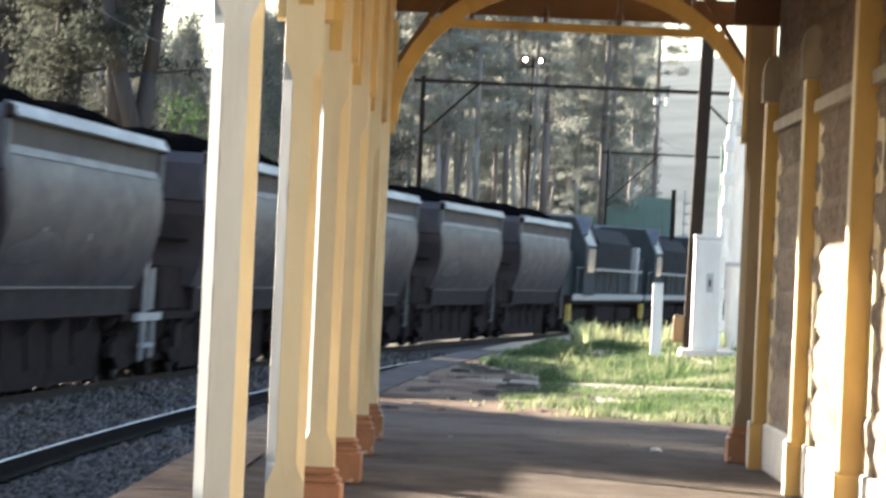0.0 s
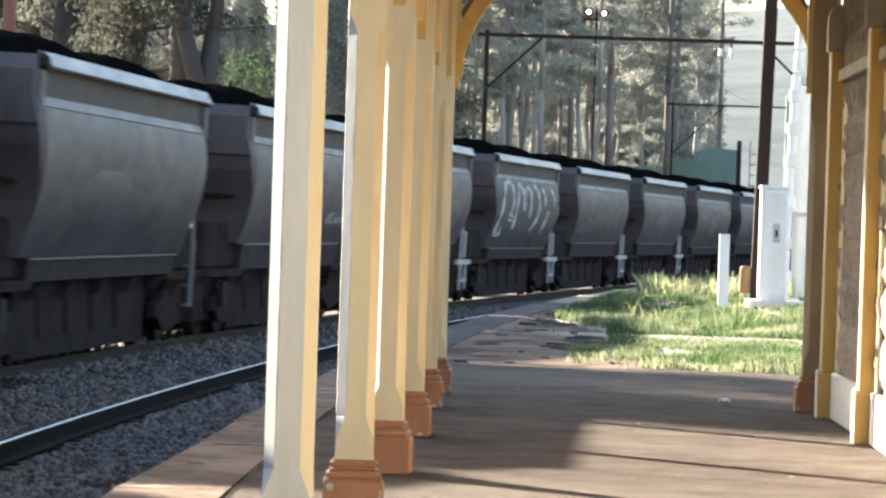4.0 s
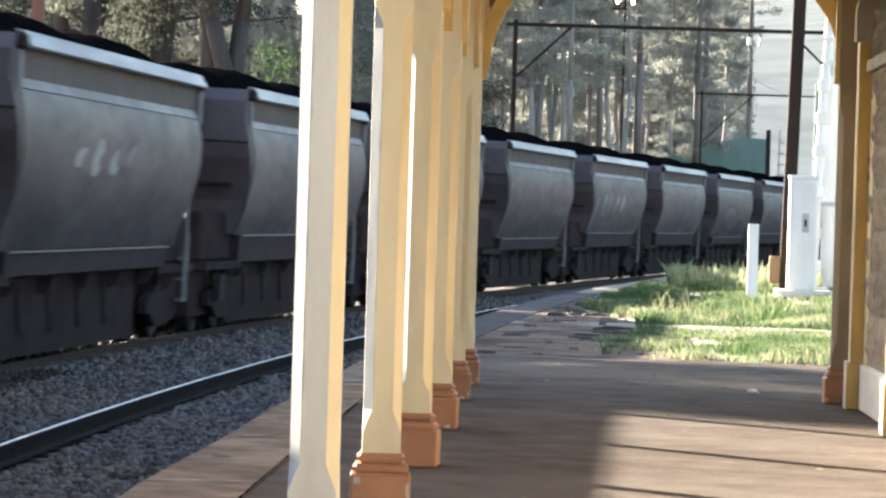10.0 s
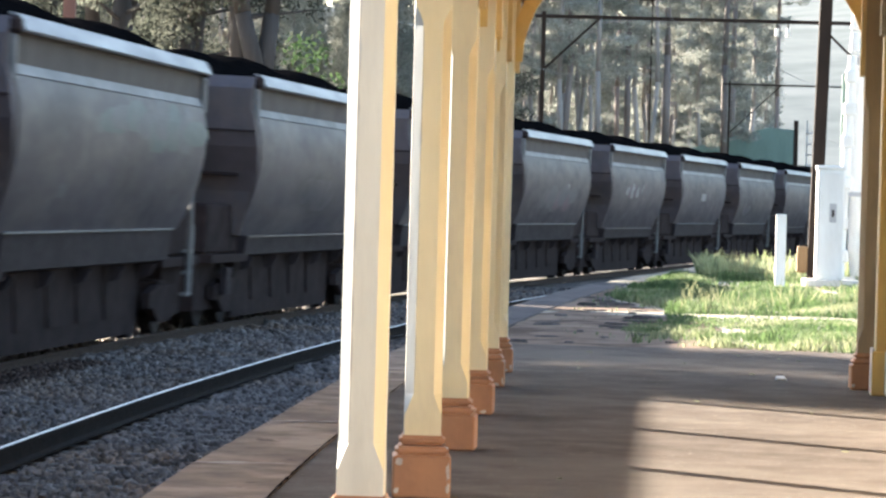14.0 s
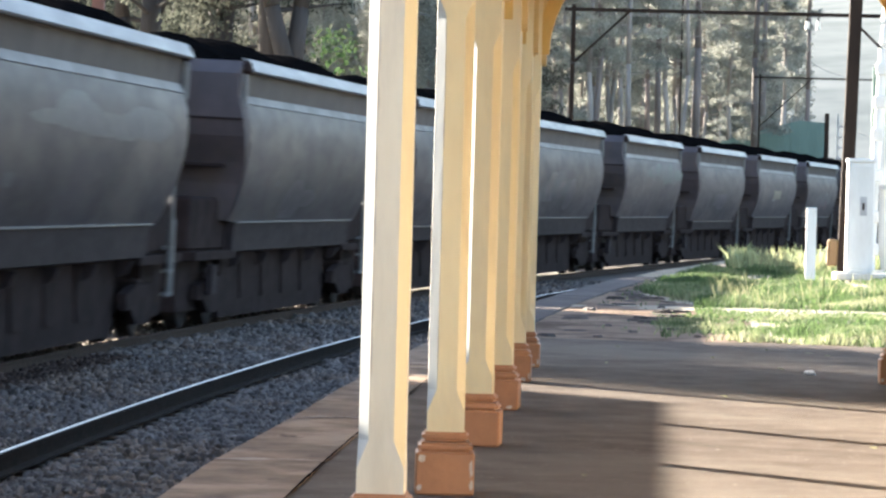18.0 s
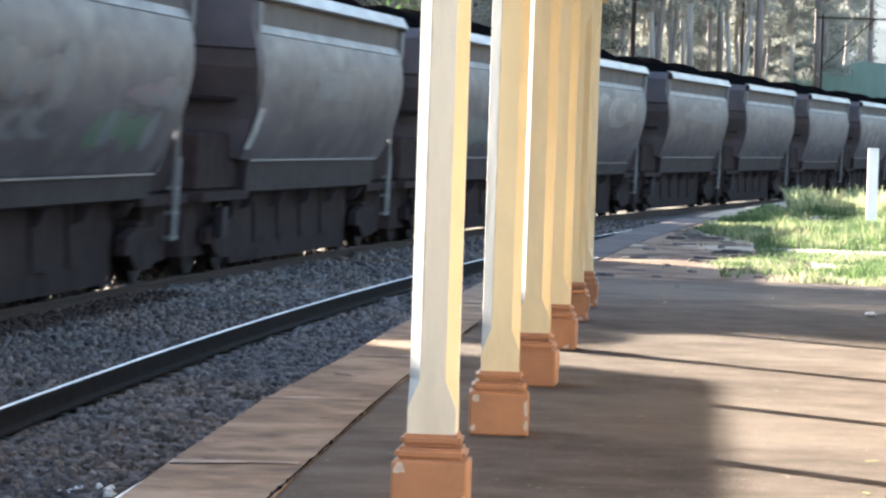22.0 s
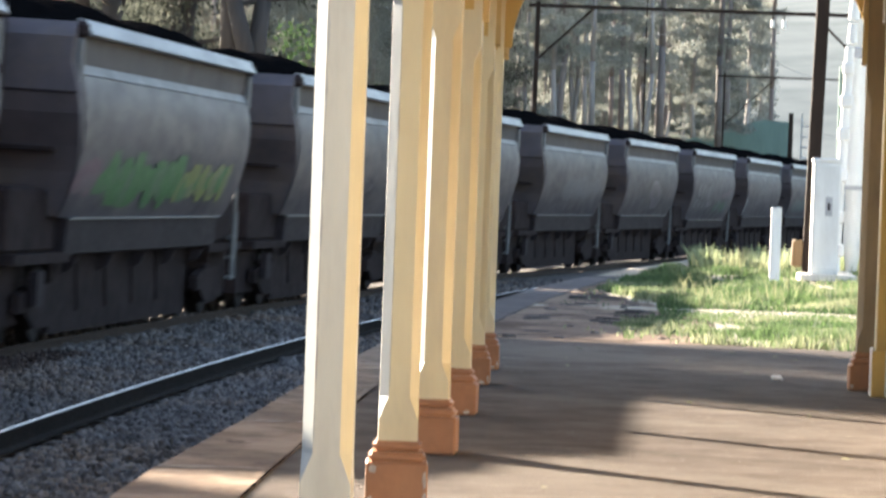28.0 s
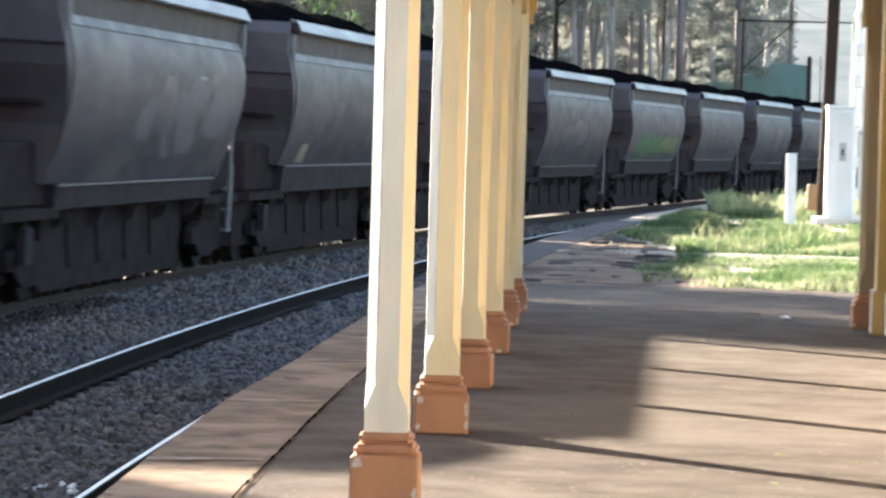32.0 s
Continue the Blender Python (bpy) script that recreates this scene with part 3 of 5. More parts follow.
def plinth(ob):
    bm = bmesh.new()
    box(bm, -.121, .121, -.121, .121, 0.0, .175, bevel=.007)
    part("plinth_block", bm, M_TERRA, ob, "terracotta-painted timber plinth block with chipped corners")
    for i, (h, z0, z1) in enumerate(((.112, .175, .215), (.096, .218, .258))):
        bm = box(bmesh.new(), -h, h, -h, h, z0, z1)
        bmesh.ops.bevel(bm, geom=[e for e in bm.edges], offset=.013, segments=3, affect="EDGES")
        part("plinth_moulding", bm, M_TERRA, ob, "terracotta-painted moulding")


def chips(ob, seed):
    """Flaked patches on the near face of the plinth: a square one high on one side, a torn strip down the other, small ones at the foot."""
    r = random.Random(seed)
    spots = [(-.095, .150, .018, .016), (.108, .110, .008, .040), (.112, .045, .012, .024), (-.105, .030, .012, .012), (.070, .018, .020, .010)]
    for k, (x, z, w, h) in enumerate(spots):
        if k < 2 and seed > 42 or r.random() < .2:
            continue
        n, f0 = 10, r.uniform(.8, 1.15)
        vs = [(x, -.1225, z)]
        for i in range(n):
            q, f = 2 * math.pi * i / n, f0 * r.uniform(.7, 1.3)
            vs.append((max(-.116, min(.116, x + w * f * math.cos(q))), -.1225, max(.006, min(.169, z + h * f * math.sin(q)))))
        raw("paint_chip", vs, [(0, 1 + i, 1 + (i + 1) % n) for i in range(n)], M_CHIP, ob, "patch where the paint has flaked to pale timber")


def bracket(ob, direction):
    """A curved timber bracket with a hanging tongue, from the post's head to the beam above."""
    pts = []
    for i in range(9):
        a = i / 8 * math.pi / 2
        pts.append((0.08 + 0.80 * (1 - math.cos(a)), 2.26 + 0.76 * math.sin(a)))
    inner = [(p[0] - 0.085 * math.cos(i / 8 * math.pi / 2) if i else p[0] - 0.0, p[1] + 0.085 * math.sin(i / 8 * math.pi / 2)) for i, p in enumerate(pts)]
    for i in range(8):
        bm = bmesh.new()
        quad = [pts[i], pts[i + 1], (inner[i + 1][0], min(inner[i + 1][1], 3.02)), (max(inner[i][0], .078), inner[i][1])]
        quad = [(max(q[0], .0775), min(q[1], 3.02)) for q in quad]
        if direction in "+-":
            s = 1 if direction == "+" else -1
            prism(bm, [(s * q[0], q[1]) for q in quad], -.03, .03, axis="x")
        else:
            prism(bm, quad, -.03, .03, axis="y")
        part("bracket_piece", bm, M_OCHRE, ob, "curved ochre-painted bracket")


def veranda_post(x, y, seed, name="veranda_post", label="", brackets="+-", turn=0.0, paint_as=None):
    ob = thing(name, label or "cream-painted chamfered timber veranda post on a terracotta plinth", "post", group="veranda posts")
    mats = {0: M_CREAM, 1: M_CREAM, 2: M_CREAM, 3: M_CREAM, 4: M_CREAM, 5: M_PEEL, 6: M_PEEL, 7: M_SHADEGREY}
    if seed == 40:
        mats.update({k: M_CREAMGREY for k in (0, 2, 4)})
    if paint_as:
        mats = dict.fromkeys(range(8), paint_as)
    names = {0: "face", 1: "chamfer", 2: "face", 3: "chamfer", 4: "face", 5: "chamfer", 6: "face", 7: "chamfer"}
    for k, (vs, fs) in shaft_sides().items():
        raw(names[k], vs, fs, mats[k], ob, "flaking, sun-bleached paint" if mats[k] is M_PEEL else "")
    plinth(ob)
    chips(ob, seed)
    if seed in (40, 41):
        # ragged edge where the paint has lifted along the arris
        vs, fs = [], []
        for i in range(90):
            z = .47 + i * .0165
            e = .0015 + (.011 if seed == 40 else .004) * abs(noise.noise((z * 5, seed, 2))) + .004 * abs(noise.noise((z * 31, seed, 3)))
            vs += [(-HALF + .0355, -HALF - .0012, z), (-HALF + .036 + e, -HALF - .0012, z)]
            if i:
                fs.append((2 * i - 2, 2 * i - 1, 2 * i + 1, 2 * i))
        raw("peeling_edge", vs, fs, M_PEEL, ob, "ragged line of lifted white paint")
    for i, s in enumerate(brackets):
        bracket(ob, s)
    # tongue-shaped drops on the track side and the platform side of the head
    for s in (-1, 1):
        bm = bmesh.new()
        out = [(-.03, 2.32), (.03, 2.32), (.03, 2.22), (.022, 2.19), (0, 2.175), (-.022, 2.19), (-.03, 2.22)]
        prism(bm, [(p[0], p[1] + .02) for p in out], s * .0775, s * .112, axis="x")
        bm2 = B(*sorted((s * .0775, s * .11)), -.03, .03, 2.34, 3.02)
        part("tongue", bm, M_OCHREPALE, ob, "ochre tongue-shaped drop")
        part("head_strap", bm2, M_OCHREPALE, ob)
    ob.matrix_world = pose(x, y, 0, 0, 0, turn)
    return ob


POSTS = [(-0.147, 0.12), (-0.105, 3.14), (-0.10, 5.95), (-0.108, 8.92), (-0.132, 12.02), (-0.130, 14.04)]
for i, (x, y) in enumerate(POSTS):
    veranda_post(x, y, 40 + i, turn=(0, 4, -2, -2, 0, 0)[i])
# end post against the building with a brown foot; its shade is in the brown colour
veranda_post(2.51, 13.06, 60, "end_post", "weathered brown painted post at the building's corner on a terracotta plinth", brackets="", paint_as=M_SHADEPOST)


# ---- awning ----
def build_awning():
    y0, y1 = -0.7, 14.25
    beam = tagged(part("veranda_beam", B(-.19, -.05, y0, y1, 3.025, 3.24, bevel=.01), M_OCHRE), "ochre-painted beam along the tops of the veranda posts", "beam", kind="structure")
    tagged(part("wall_plate", B(2.40, 2.525, y0, y1, 3.30, 3.48), M_BROWN), "brown wall plate under the awning", "beam", kind="structure")
    bm = bmesh.new()
    prism(bm, [(-.78, 3.11), (2.53, 3.62), (2.53, 3.66), (-.78, 3.15)], y0, y1)
    tagged(part("ceiling", bm, M_CEIL), "boarded ochre ceiling of the awning", "ceiling", kind="structure")
    roof = thing("awning_roof", "corrugated iron awning roof with a timber fascia", "roof", kind="structure")
    n = 90
    vs, fs = [], []
    for i in range(n * 4 + 1):
        y = y0 - .1 + (y1 - y0 + .2) * i / (n * 4)
        dz = .012 * math.sin(i * math.pi / 2)
        vs += [(-.84, y, 3.165 + dz), (2.6, y, 3.69 + dz)]
    for i in range(n * 4):
        fs.append((2 * i, 2 * i + 1, 2 * i + 3, 2 * i + 2))
    raw("iron_sheet", vs, fs, M_IRON, roof)
    part("fascia", B(-.83, -.785, y0 - .1, y1 + .1, 3.06, 3.16), M_OCHRE, roof)
    part("barge_board", B(-.8, 2.55, y1, y1 + .035, 3.10, 3.28), M_BROWN, roof)
    raf = thing("rafters", "brown painted rafters under the awning ceiling", "rafters", kind="structure")
    y = y0 + .4
    while y < y1:
        bm = bmesh.new()
        prism(bm, [(-.76, 3.07), (2.5, 3.575), (2.5, 3.615), (-.76, 3.105)], y - .035, y + .035)
        part("rafter", bm, M_BROWN, raf)
        y += 1.0


build_awning()


def end_arch():
    """The open timber arch across the veranda's end, with a cross rail and small fretwork drops."""
    ob = thing("veranda_end_arch", "ochre timber arch with rail and fretwork over the veranda's end", "arch")
    cx, r = 1.26, 1.26
    y0, y1 = 13.99, 14.06

    def arc(k, rr, rz):
        a = math.pi * k / 24
        return (cx - rr * math.cos(a), 2.28 + rz * math.sin(a))
    for k in range(24):
        bm = bmesh.new()
        prism(bm, [arc(k, r, 1.02), arc(k + 1, r, 1.02), arc(k + 1, r + .10, 1.15), arc(k, r + .10, 1.15)], y0, y1)
        part("arch_segment", bm, M_OCHRE, ob)
    part("cross_rail", B(0.2, 2.32, y0 + .01, y1 - .01, 2.985, 3.045), M_OCHRE, ob, "ochre cross rail")
    part("top_rail", B(-.05, 2.52, y0, y1, 3.27, 3.345), M_BROWN, ob, "brown top rail")
    for i, x in enumerate((.50, 1.03, 1.56, 2.09)):
        part("fretwork_drop", R((x, 14.03, 2.985 + .06), (x, 14.03, 3.27), .018), M_BROWN, ob)
        bm = bmesh.new()
        bmesh.ops.create_uvsphere(bm, u_segments=8, v_segments=6, radius=.032, matrix=pose(x, 14.03, 3.11))
        part("fretwork_bead", bm, M_BROWN, ob, smooth=True)
    for s, x in ((1, -.02), (-1, 2.54)):
        bm = bmesh.new()
        bar(bm, (x, 14.03, 2.72), (x + s * .36, 14.03, 3.27), .03, .04)
        part("spandrel_strut", bm, M_BROWN, ob)


end_arch()


# ---- station building ----
def build_wall():
    WX = 2.61
    tagged(part("wall_station", B(WX, WX + .45, -30, 12.80, -.3, 4.4), M_WALLPLAIN), "sandstone station wall with pale joints", "wall", kind="structure")
    tagged(part("wall_end", B(WX + .45, 9.5, 12.35, 12.80, -.3, 4.4), M_WALLPLAIN), "end wall of the station building", "wall", kind="structure")
    tagged(part("wall_back", B(9.05, 9.5, -30, 12.345, -.3, 4.4), M_WALLPLAIN), "back wall of the station building", "wall", kind="structure")
    tagged(part("wall_south", B(WX + .45, 9.045, -30, -29.55, -.3, 4.4), M_WALLPLAIN), "far end wall of the station building", "wall", kind="structure")
    bm = bmesh.new()
    prism(bm, [(2.2, 4.35), (9.8, 4.35), (6.0, 6.6)], -30.2, 14.1)
    tagged(part("roof_station", bm, M_IRON), "iron roof of the station building", "roof", kind="structure")
    # pale plinth course
    tagged(part("baseboard", B(WX - .045, WX, -14, 12.62, 0, .31, bevel=.012), M_DADO), "pale rendered base course along the wall", "plinth", kind="structure")
    # rock-faced stone courses between the pilasters
    stones = thing("wall_stonework", "rock-faced sandstone blocks in courses", "stonework", kind="structure")
    rs = random.Random(21)
    meshes = []
    for k in range(10):
        bm = bmesh.new()
        w, h = .5, .5
        n = 4
        grid = [[bm.verts.new((-(0.008 + (0.0 if i in (0, n) or j in (0, n) else rs.uniform(.006, .032))), -w + 2 * w * i / n, -h + 2 * h * j / n)) for j in range(n + 1)] for i in range(n + 1)]
        for i in range(n):
            for j in range(n):
                bm.faces.new((grid[i][j], grid[i][j + 1], grid[i + 1][j + 1], grid[i + 1][j]))
        ring = [grid[i][0] for i in range(n + 1)] + [grid[n][j] for j in range(1, n + 1)] + [grid[i][n] for i in range(n - 1, -1, -1)] + [grid[0][j] for j in range(n - 1, 0, -1)]
        back = [bm.verts.new((0.0, v.co.y, v.co.z)) for v in ring]
        for i in range(len(ring)):
            bm.faces.new((ring[i], ring[(i + 1) % len(ring)], back[(i + 1) % len(ring)], back[i]))
        bmesh.ops.recalc_face_normals(bm, faces=bm.faces)
        me = bpy.data.meshes.new("stone_block")
        bm.to_mesh(me)
        bm.free()
        me.materials.append(M_STONE)
        meshes.append(me)
    z = .335
    while z < 3.2:
        h = rs.uniform(.25, .31)
        y = 1.5 + rs.uniform(-.3, 0)
        while y < 12.25:
            w = rs.uniform(.34, .62)
            s = new("stone_block", rs.choice(meshes))
            s.parent = stones
            s.matrix_basis = Matrix.Translation((WX, y + w / 2, z + h / 2)) @ Matrix.Diagonal((1.0, w - .02, h - .02, 1))
            y += w
        z += h
    ys = (12.28, 9.52, 6.52, 3.45, .4, -2.6, -5.6)
    for i, y in enumerate(ys):
        p = thing("wall_pilaster", "ochre-painted timber pilaster on the stone wall with a pale rounded cap", "pilaster", group="wall pilasters", kind="")
        capped, dp = i < 2, .108 if i < 2 else .140
        top = 2.45 if capped else 3.28
        # the sunlit track-side face is coloured cream, the near face ochre
        part("shaft", B(-dp, -.002, .012, .15, .005, top, bevel=.006), M_CREAM, p, "cream-painted edge board")
        part("face_board", B(-dp + .004, -.002, -.008, .010, .02, top - .002, bevel=.004), M_OCHRE, p, "ochre face board")
        part("backing_board", B(-.022, -.002, -.30, -.010, .31, 2.20, bevel=.004), M_CREAM, p, "cream board flat on the wall beside the pilaster")
        part("foot", B(-dp - .025, -dp - .002, -.01, .165, .0, .32, bevel=.006), M_DADO, p, "pale base block")
        part("foot_face", B(-dp - .023, -.002, -.028, -.0085, .0, .30, bevel=.006), M_OCHRE, p, "ochre-painted base block")
        if capped:
            bm = bmesh.new()
            out = [(-.132, 2.452), (-.004, 2.452)] + [(-.068 + .064 * math.cos(q), 2.64 + .125 * math.sin(q)) for q in (math.pi * k / 8 for k in range(9))]
            prism(bm, out, -.014, .17, axis="y")
            part("cap", bm, M_CAP, p, "pale rounded cap")
        else:
            p["label"] = "ochre-painted timber pilaster running up the stone wall"
        p.matrix_world = pose(WX, y, 0)
        if i < 6:
            ln = y - ys[i + 1] - .17
            rl = thing("wall_rail", "weathered timber rail fixed across the wall between pilasters", "rail")
            part("rail_board", B(-.060, -.002, -ln, -.03, 2.245, 2.325, bevel=.006), M_CAP, rl)
            rl.matrix_world = pose(WX, y, 0)

    part("gable_board", B(2.30, 2.62, 12.80, 12.86, 3.0, 4.5), M_BROWN, tagged(new("veranda_end_board"), "weathered timber board closing the veranda roof's end", "board"))


build_wall()


# ---- yard past the platform's end ----
def yard():
    wp = thing("marker_post", "short white-painted square post in the grass", "post", pose(3.66, 47.4, -0.05))
    part("post_shaft", B(-.085, .085, -.07, .07, 0, 1.22, bevel=.008), M_WHITEPAINT, wp)
    part("post_cap", B(-.09, .09, -.075, .075, 1.222, 1.26, bevel=.012), M_WHITEPAINT, wp)

    cb = thing("signal_cabinet", "tall pale grey metal signal cabinet on a concrete base", "cabinet", pose(4.58, 49.0, -0.03))
    part("body", B(-.23, .23, -.26, .26, .12, 2.04, bevel=.015), M_CABINET, cb)
    part("roof_cap", B(-.25, .25, -.28, .28, 2.042, 2.11, bevel=.015), M_CABINET, cb)
    part("base", B(-.42, .55, -.5, .6, 0, .12, bevel=.015), M_DADO, cb, "pale concrete base")
    d = part("door", B(-.20, .20, -.276, -.262, .2, 1.98, bevel=.004), M_CABINET, cb)
    part("label_plate", B(-.02, .10, -.285, -.278, 1.12, 1.45), M_PIPE, d, "small grey plate")
    part("handle", B(.02, .06, -.30, -.287, 1.22, 1.34), M_UNDER, d, "dark handle")

    mp = thing("power_mast", "tall dark mast beside the signal cabinet", "mast", pose(4.40, 50.4, -0.05, 0, 1.2, 0))
    bm = bmesh.new()
    box(bm, -.11, .11, -.11, .11, 0, 9.5)
    part("mast_shaft", bm, M_POLE, mp)
    part("mast_foot", B(-.30, -.115, -.14, .14, .22, .70, bevel=.03), M_TAN, mp, "yellow-brown guard at the foot")
    part("cross_arm", R((-.9, 0, 8.2), (.9, 0, 8.2), .05), M_POLE, mp)

    # pale lit galvanised stanchion with fittings, and a grey-green hut beside it
    st = thing("galvanised_stanchion", "sunlit galvanised stanchion with bolted fittings", "stanchion", pose(4.98, 52.0, -0.05))
    part("stanchion_shaft", R((0, 0, 0), (0.14, 0, 4.2), .092, .078), M_WHITEPAINT, st)
    part("insulator", R((.17, 0, 4.28), (.18, 0, 4.62), .09, .08), M_WHITEPAINT, st, "white insulator")
    part("insulator", R((.19, 0, 4.7), (.21, 0, 5.5), .10, .06), M_WHITEPAINT, st, "white insulator")
    for i, (z, w) in enumerate(((.4, .15), (1.0, .12), (1.75, .13), (2.5, .12), (3.1, .14), (3.7, .12))):
        part("fitting", B(-.11 + .035 * z, w - .01 + .03 * z, -.11, .11, z, z + .24, bevel=.03), M_WHITEPAINT, st, "bolted clamp")
    part("cross_arm", B(-.1, .75, -.05, .05, 1.62, 1.70), M_PIPE, st)
    part("foot", B(-.22, .3, -.25, .25, 0, .14, bevel=.02), M_DADO, st)
    col = thing("steel_column", "thick grey-green painted steel column with a collar", "column", pose(5.36, 53.0, -0.05))
    part("column_shaft", R((0, 0, .55), (0, 0, 4.05), .17, .15, seg=20), M_CABINET, col)
    part("collar", R((0, 0, 1.66), (0, 0, 1.92), .23, .22, seg=20), M_CABINET, col)
    part("column_foot", R((0, 0, 0), (0, 0, .55), .08, .16, seg=16), M_CABINET, col)
    part("back_rail", B(-.34, -.24, .1, .2, 0, 3.9), M_GREENSHED, col, "dark green backing rail")
    part("lamp_bracket", B(-.1, .3, -.05, .05, 4.06, 4.25, bevel=.02), M_PIPE, col)
    sh = thing("green_shed", "green sheet-metal shed behind the railway", "shed", pose(0, 0, 0))
    y = 190
    bm = bmesh.new()
    prism(bm, [(4.4, -1), (11.7, -1), (11.7, 6.15), (10.2, 6.25), (6.6, 5.2), (4.4, 4.5)], y, y + 12)
    part("shed_wall", bm, M_GREENSHED, sh)
    part("shed_gutter", B(11.7, 11.82, y - .1, y + 12, 6.0, 6.2), M_GREENSHED, sh)
    for i in range(14):
        part("cladding_rib", B(4.7 + .5 * i, 4.78 + .5 * i, y - .05, y - .002, -1, 4.6 + .09 * i), M_GREENSHED, sh)
    lp = thing("yard_pole", "short dark pole behind the train", "pole", pose(9.55, 150, -1))
    part("pole_shaft", R((0, 0, 0), (0, 0, 6.6), .13, .11), M_POLE, lp)
    fr = thing("stair_frame", "pale frame of steps beside the green shed", "frame", pose(12.1, 186, -1))
    for i in range(7):
        part("tread", B(0, .75, 0, .3, 3.2 + .6 * i, 3.28 + .6 * i), M_PIPE, fr)
    part("stile", B(.05, .13, .1, .2, 0, 7.6), M_PIPE, fr)
    part("stile", B(.65, .73, .1, .2, 0, 7.6), M_PIPE, fr)

    # litter
    lt = thing("scrap_of_paper", "crumpled white scrap on the asphalt", "litter", pose(1.96, 14.0, 0.0))
    bm = bmesh.new()
    bmesh.ops.create_icosphere(bm, subdivisions=2, radius=1, matrix=Matrix.Diagonal((.05, .035, .014, 1)))
    for v in bm.verts:
        v.co += Vector((noise.noise(v.co * 30), noise.noise(v.co * 30 + Vector((5, 0, 0))), noise.noise(v.co * 40))) * .02
        v.co.z = max(v.co.z + .015, .001)
    part("scrap", bm, M_WHITEPAINT, lt)
    rl = random.Random(77)
    for i in range(16):
        x, y = rl.uniform(.3, 2.3), rl.uniform(.5, 19)
        q = thing("dry_leaf", "small dry leaf on the asphalt", "leaf", pose(x, y, .004, rl.uniform(-12, 12), rl.uniform(-12, 12), rl.uniform(0, 360)), group="leaves on the platform")
        raw("leaf_blade", [(-.035, 0, 0), (0, .011, .006), (.035, 0, .002), (0, -.011, .005), (0, 0, .0)], [(0, 4, 1), (1, 4, 2), (2, 4, 3), (3, 4, 0)], M_SEED, q)


yard()


def gantry(y, xl, xr, ztop, brace, name, k=1.0):
    ob = thing(name, "dark steel overhead-line gantry across the tracks", "gantry", group="overhead-line gantries")
    part("mast", B(xl - .07 * k, xl + .07 * k, y - .08, y + .08, -1.2, ztop + .15), M_POLE, ob)
    part("mast", B(xr - .10, xr + .10, y - .10, y + .10, -1.2, ztop + .15), M_POLE, ob)
    part("beam", B(xl - .3, xr + .3, y - .12, y + .12, ztop - .06 * k, ztop + .05 * k), M_POLE, ob)
    for s, x in ((1, xl), (-1, xr)):
        part("knee_brace", bar(bmesh.new(), (x, y, ztop - brace), (x + s * brace * 1.05, y, ztop), .07, .075 * k), M_POLE, ob)
    return ob


near_gantry = gantry(100, -1.46, 9.2, 7.42, 1.75, "line_gantry")
for x in (6.07, 6.43):
    part("insulator", R((x, 100, 6.95), (x, 100, 7.2), .07, .06, seg=8), M_WHITEPAINT, near_gantry, "white insulator")
    part("hanger", R((x, 100, 7.2), (x, 100, 7.37), .02, seg=6), M_POLE, near_gantry)
gantry(156, 6.6, 17.5, 7.45, 2.4, "line_gantry", .7)


def catenary(off, z, r=.012, name="contact_wire"):
    ob = thing(name, "thin overhead wire along the railway", "wire", group="overhead wires")
    us = [0, 40, 70, 99, 128, 157, 190, 230]
    for a, b in zip(us[:-1], us[1:]):
        vs, fs = [], []
        for k in range(9):
            q = k / 8
            x, y, _ = on_track(a + (b - a) * q, off)
            zz = z - 4 * .35 * q * (1 - q)
            vs += [(x - r, y, zz - r * .6), (x + r, y, zz - r * .6), (x, y, zz + r)]
            if k:
                n = 3 * k
                fs += [(n - 3, n - 2, n + 1, n), (n - 2, n - 1, n + 2, n + 1), (n - 1, n - 3, n, n + 2)]
        raw("wire_span", vs, fs, M_WIRE, ob)


catenary(0, 6.4, .008)
catenary(TC, 5.4, .008)


def signal_head():
    ob = thing("signal_lamps", "pair of bright white lamps on a signal post beyond the train", "signal", pose(0, 0, 0))
    y = 171
    for i, x in enumerate((2.54, 3.36)):
        bm = bmesh.new()
        bmesh.ops.create_uvsphere(bm, u_segments=12, v_segments=8, radius=.10 - .015 * i, matrix=pose(x, y, 12.75 - .04 * i))
        part("lamp_lens", bm, M_BULB, ob, "glowing white lens", smooth=True)
        part("hood", R((x, y + .5, 12.75), (x, y + .2, 12.75), .26), M_POLE, ob)
    part("bracket", B(2.3, 3.6, y + .45, y + .6, 12.35, 12.45), M_POLE, ob)
    part("post", R((2.95, y + .5, -1), (2.95, y + .5, 13.1), .05), M_POLE, ob)


signal_head()
mast = thing("rusty_mast", "rust-brown steel mast among the trees", "mast")
part("shaft", B(-12.34, -12.06, 69.9, 70.1, -1.0, 9.5), M_RUSTMAST, mast)
part("base_plate", B(-12.6, -11.8, 69.7, 70.3, -1.05, -.95), M_RUSTMAST, mast)


# ---- the train ----
LEN = 15.88            # over couplers
RIM = 11.58            # length of the hopper's rim


def side_y(z):
    """Half-width of the hopper at a height: a barrel side, fullest above its middle and drawn in towards the sill."""
    return 1.52 - (0.21 if z < 2.72 else 0.40) * (z - 2.72) ** 2


def hull_end(z):
    """How far the side reaches from the middle at a height: the ends tuck in a little towards the foot."""
    t = max(0.0, min(1.0, (z - 1.35) / 1.75))
    return RIM / 2 - 0.02 - 0.30 * (1 - t) ** 2.0


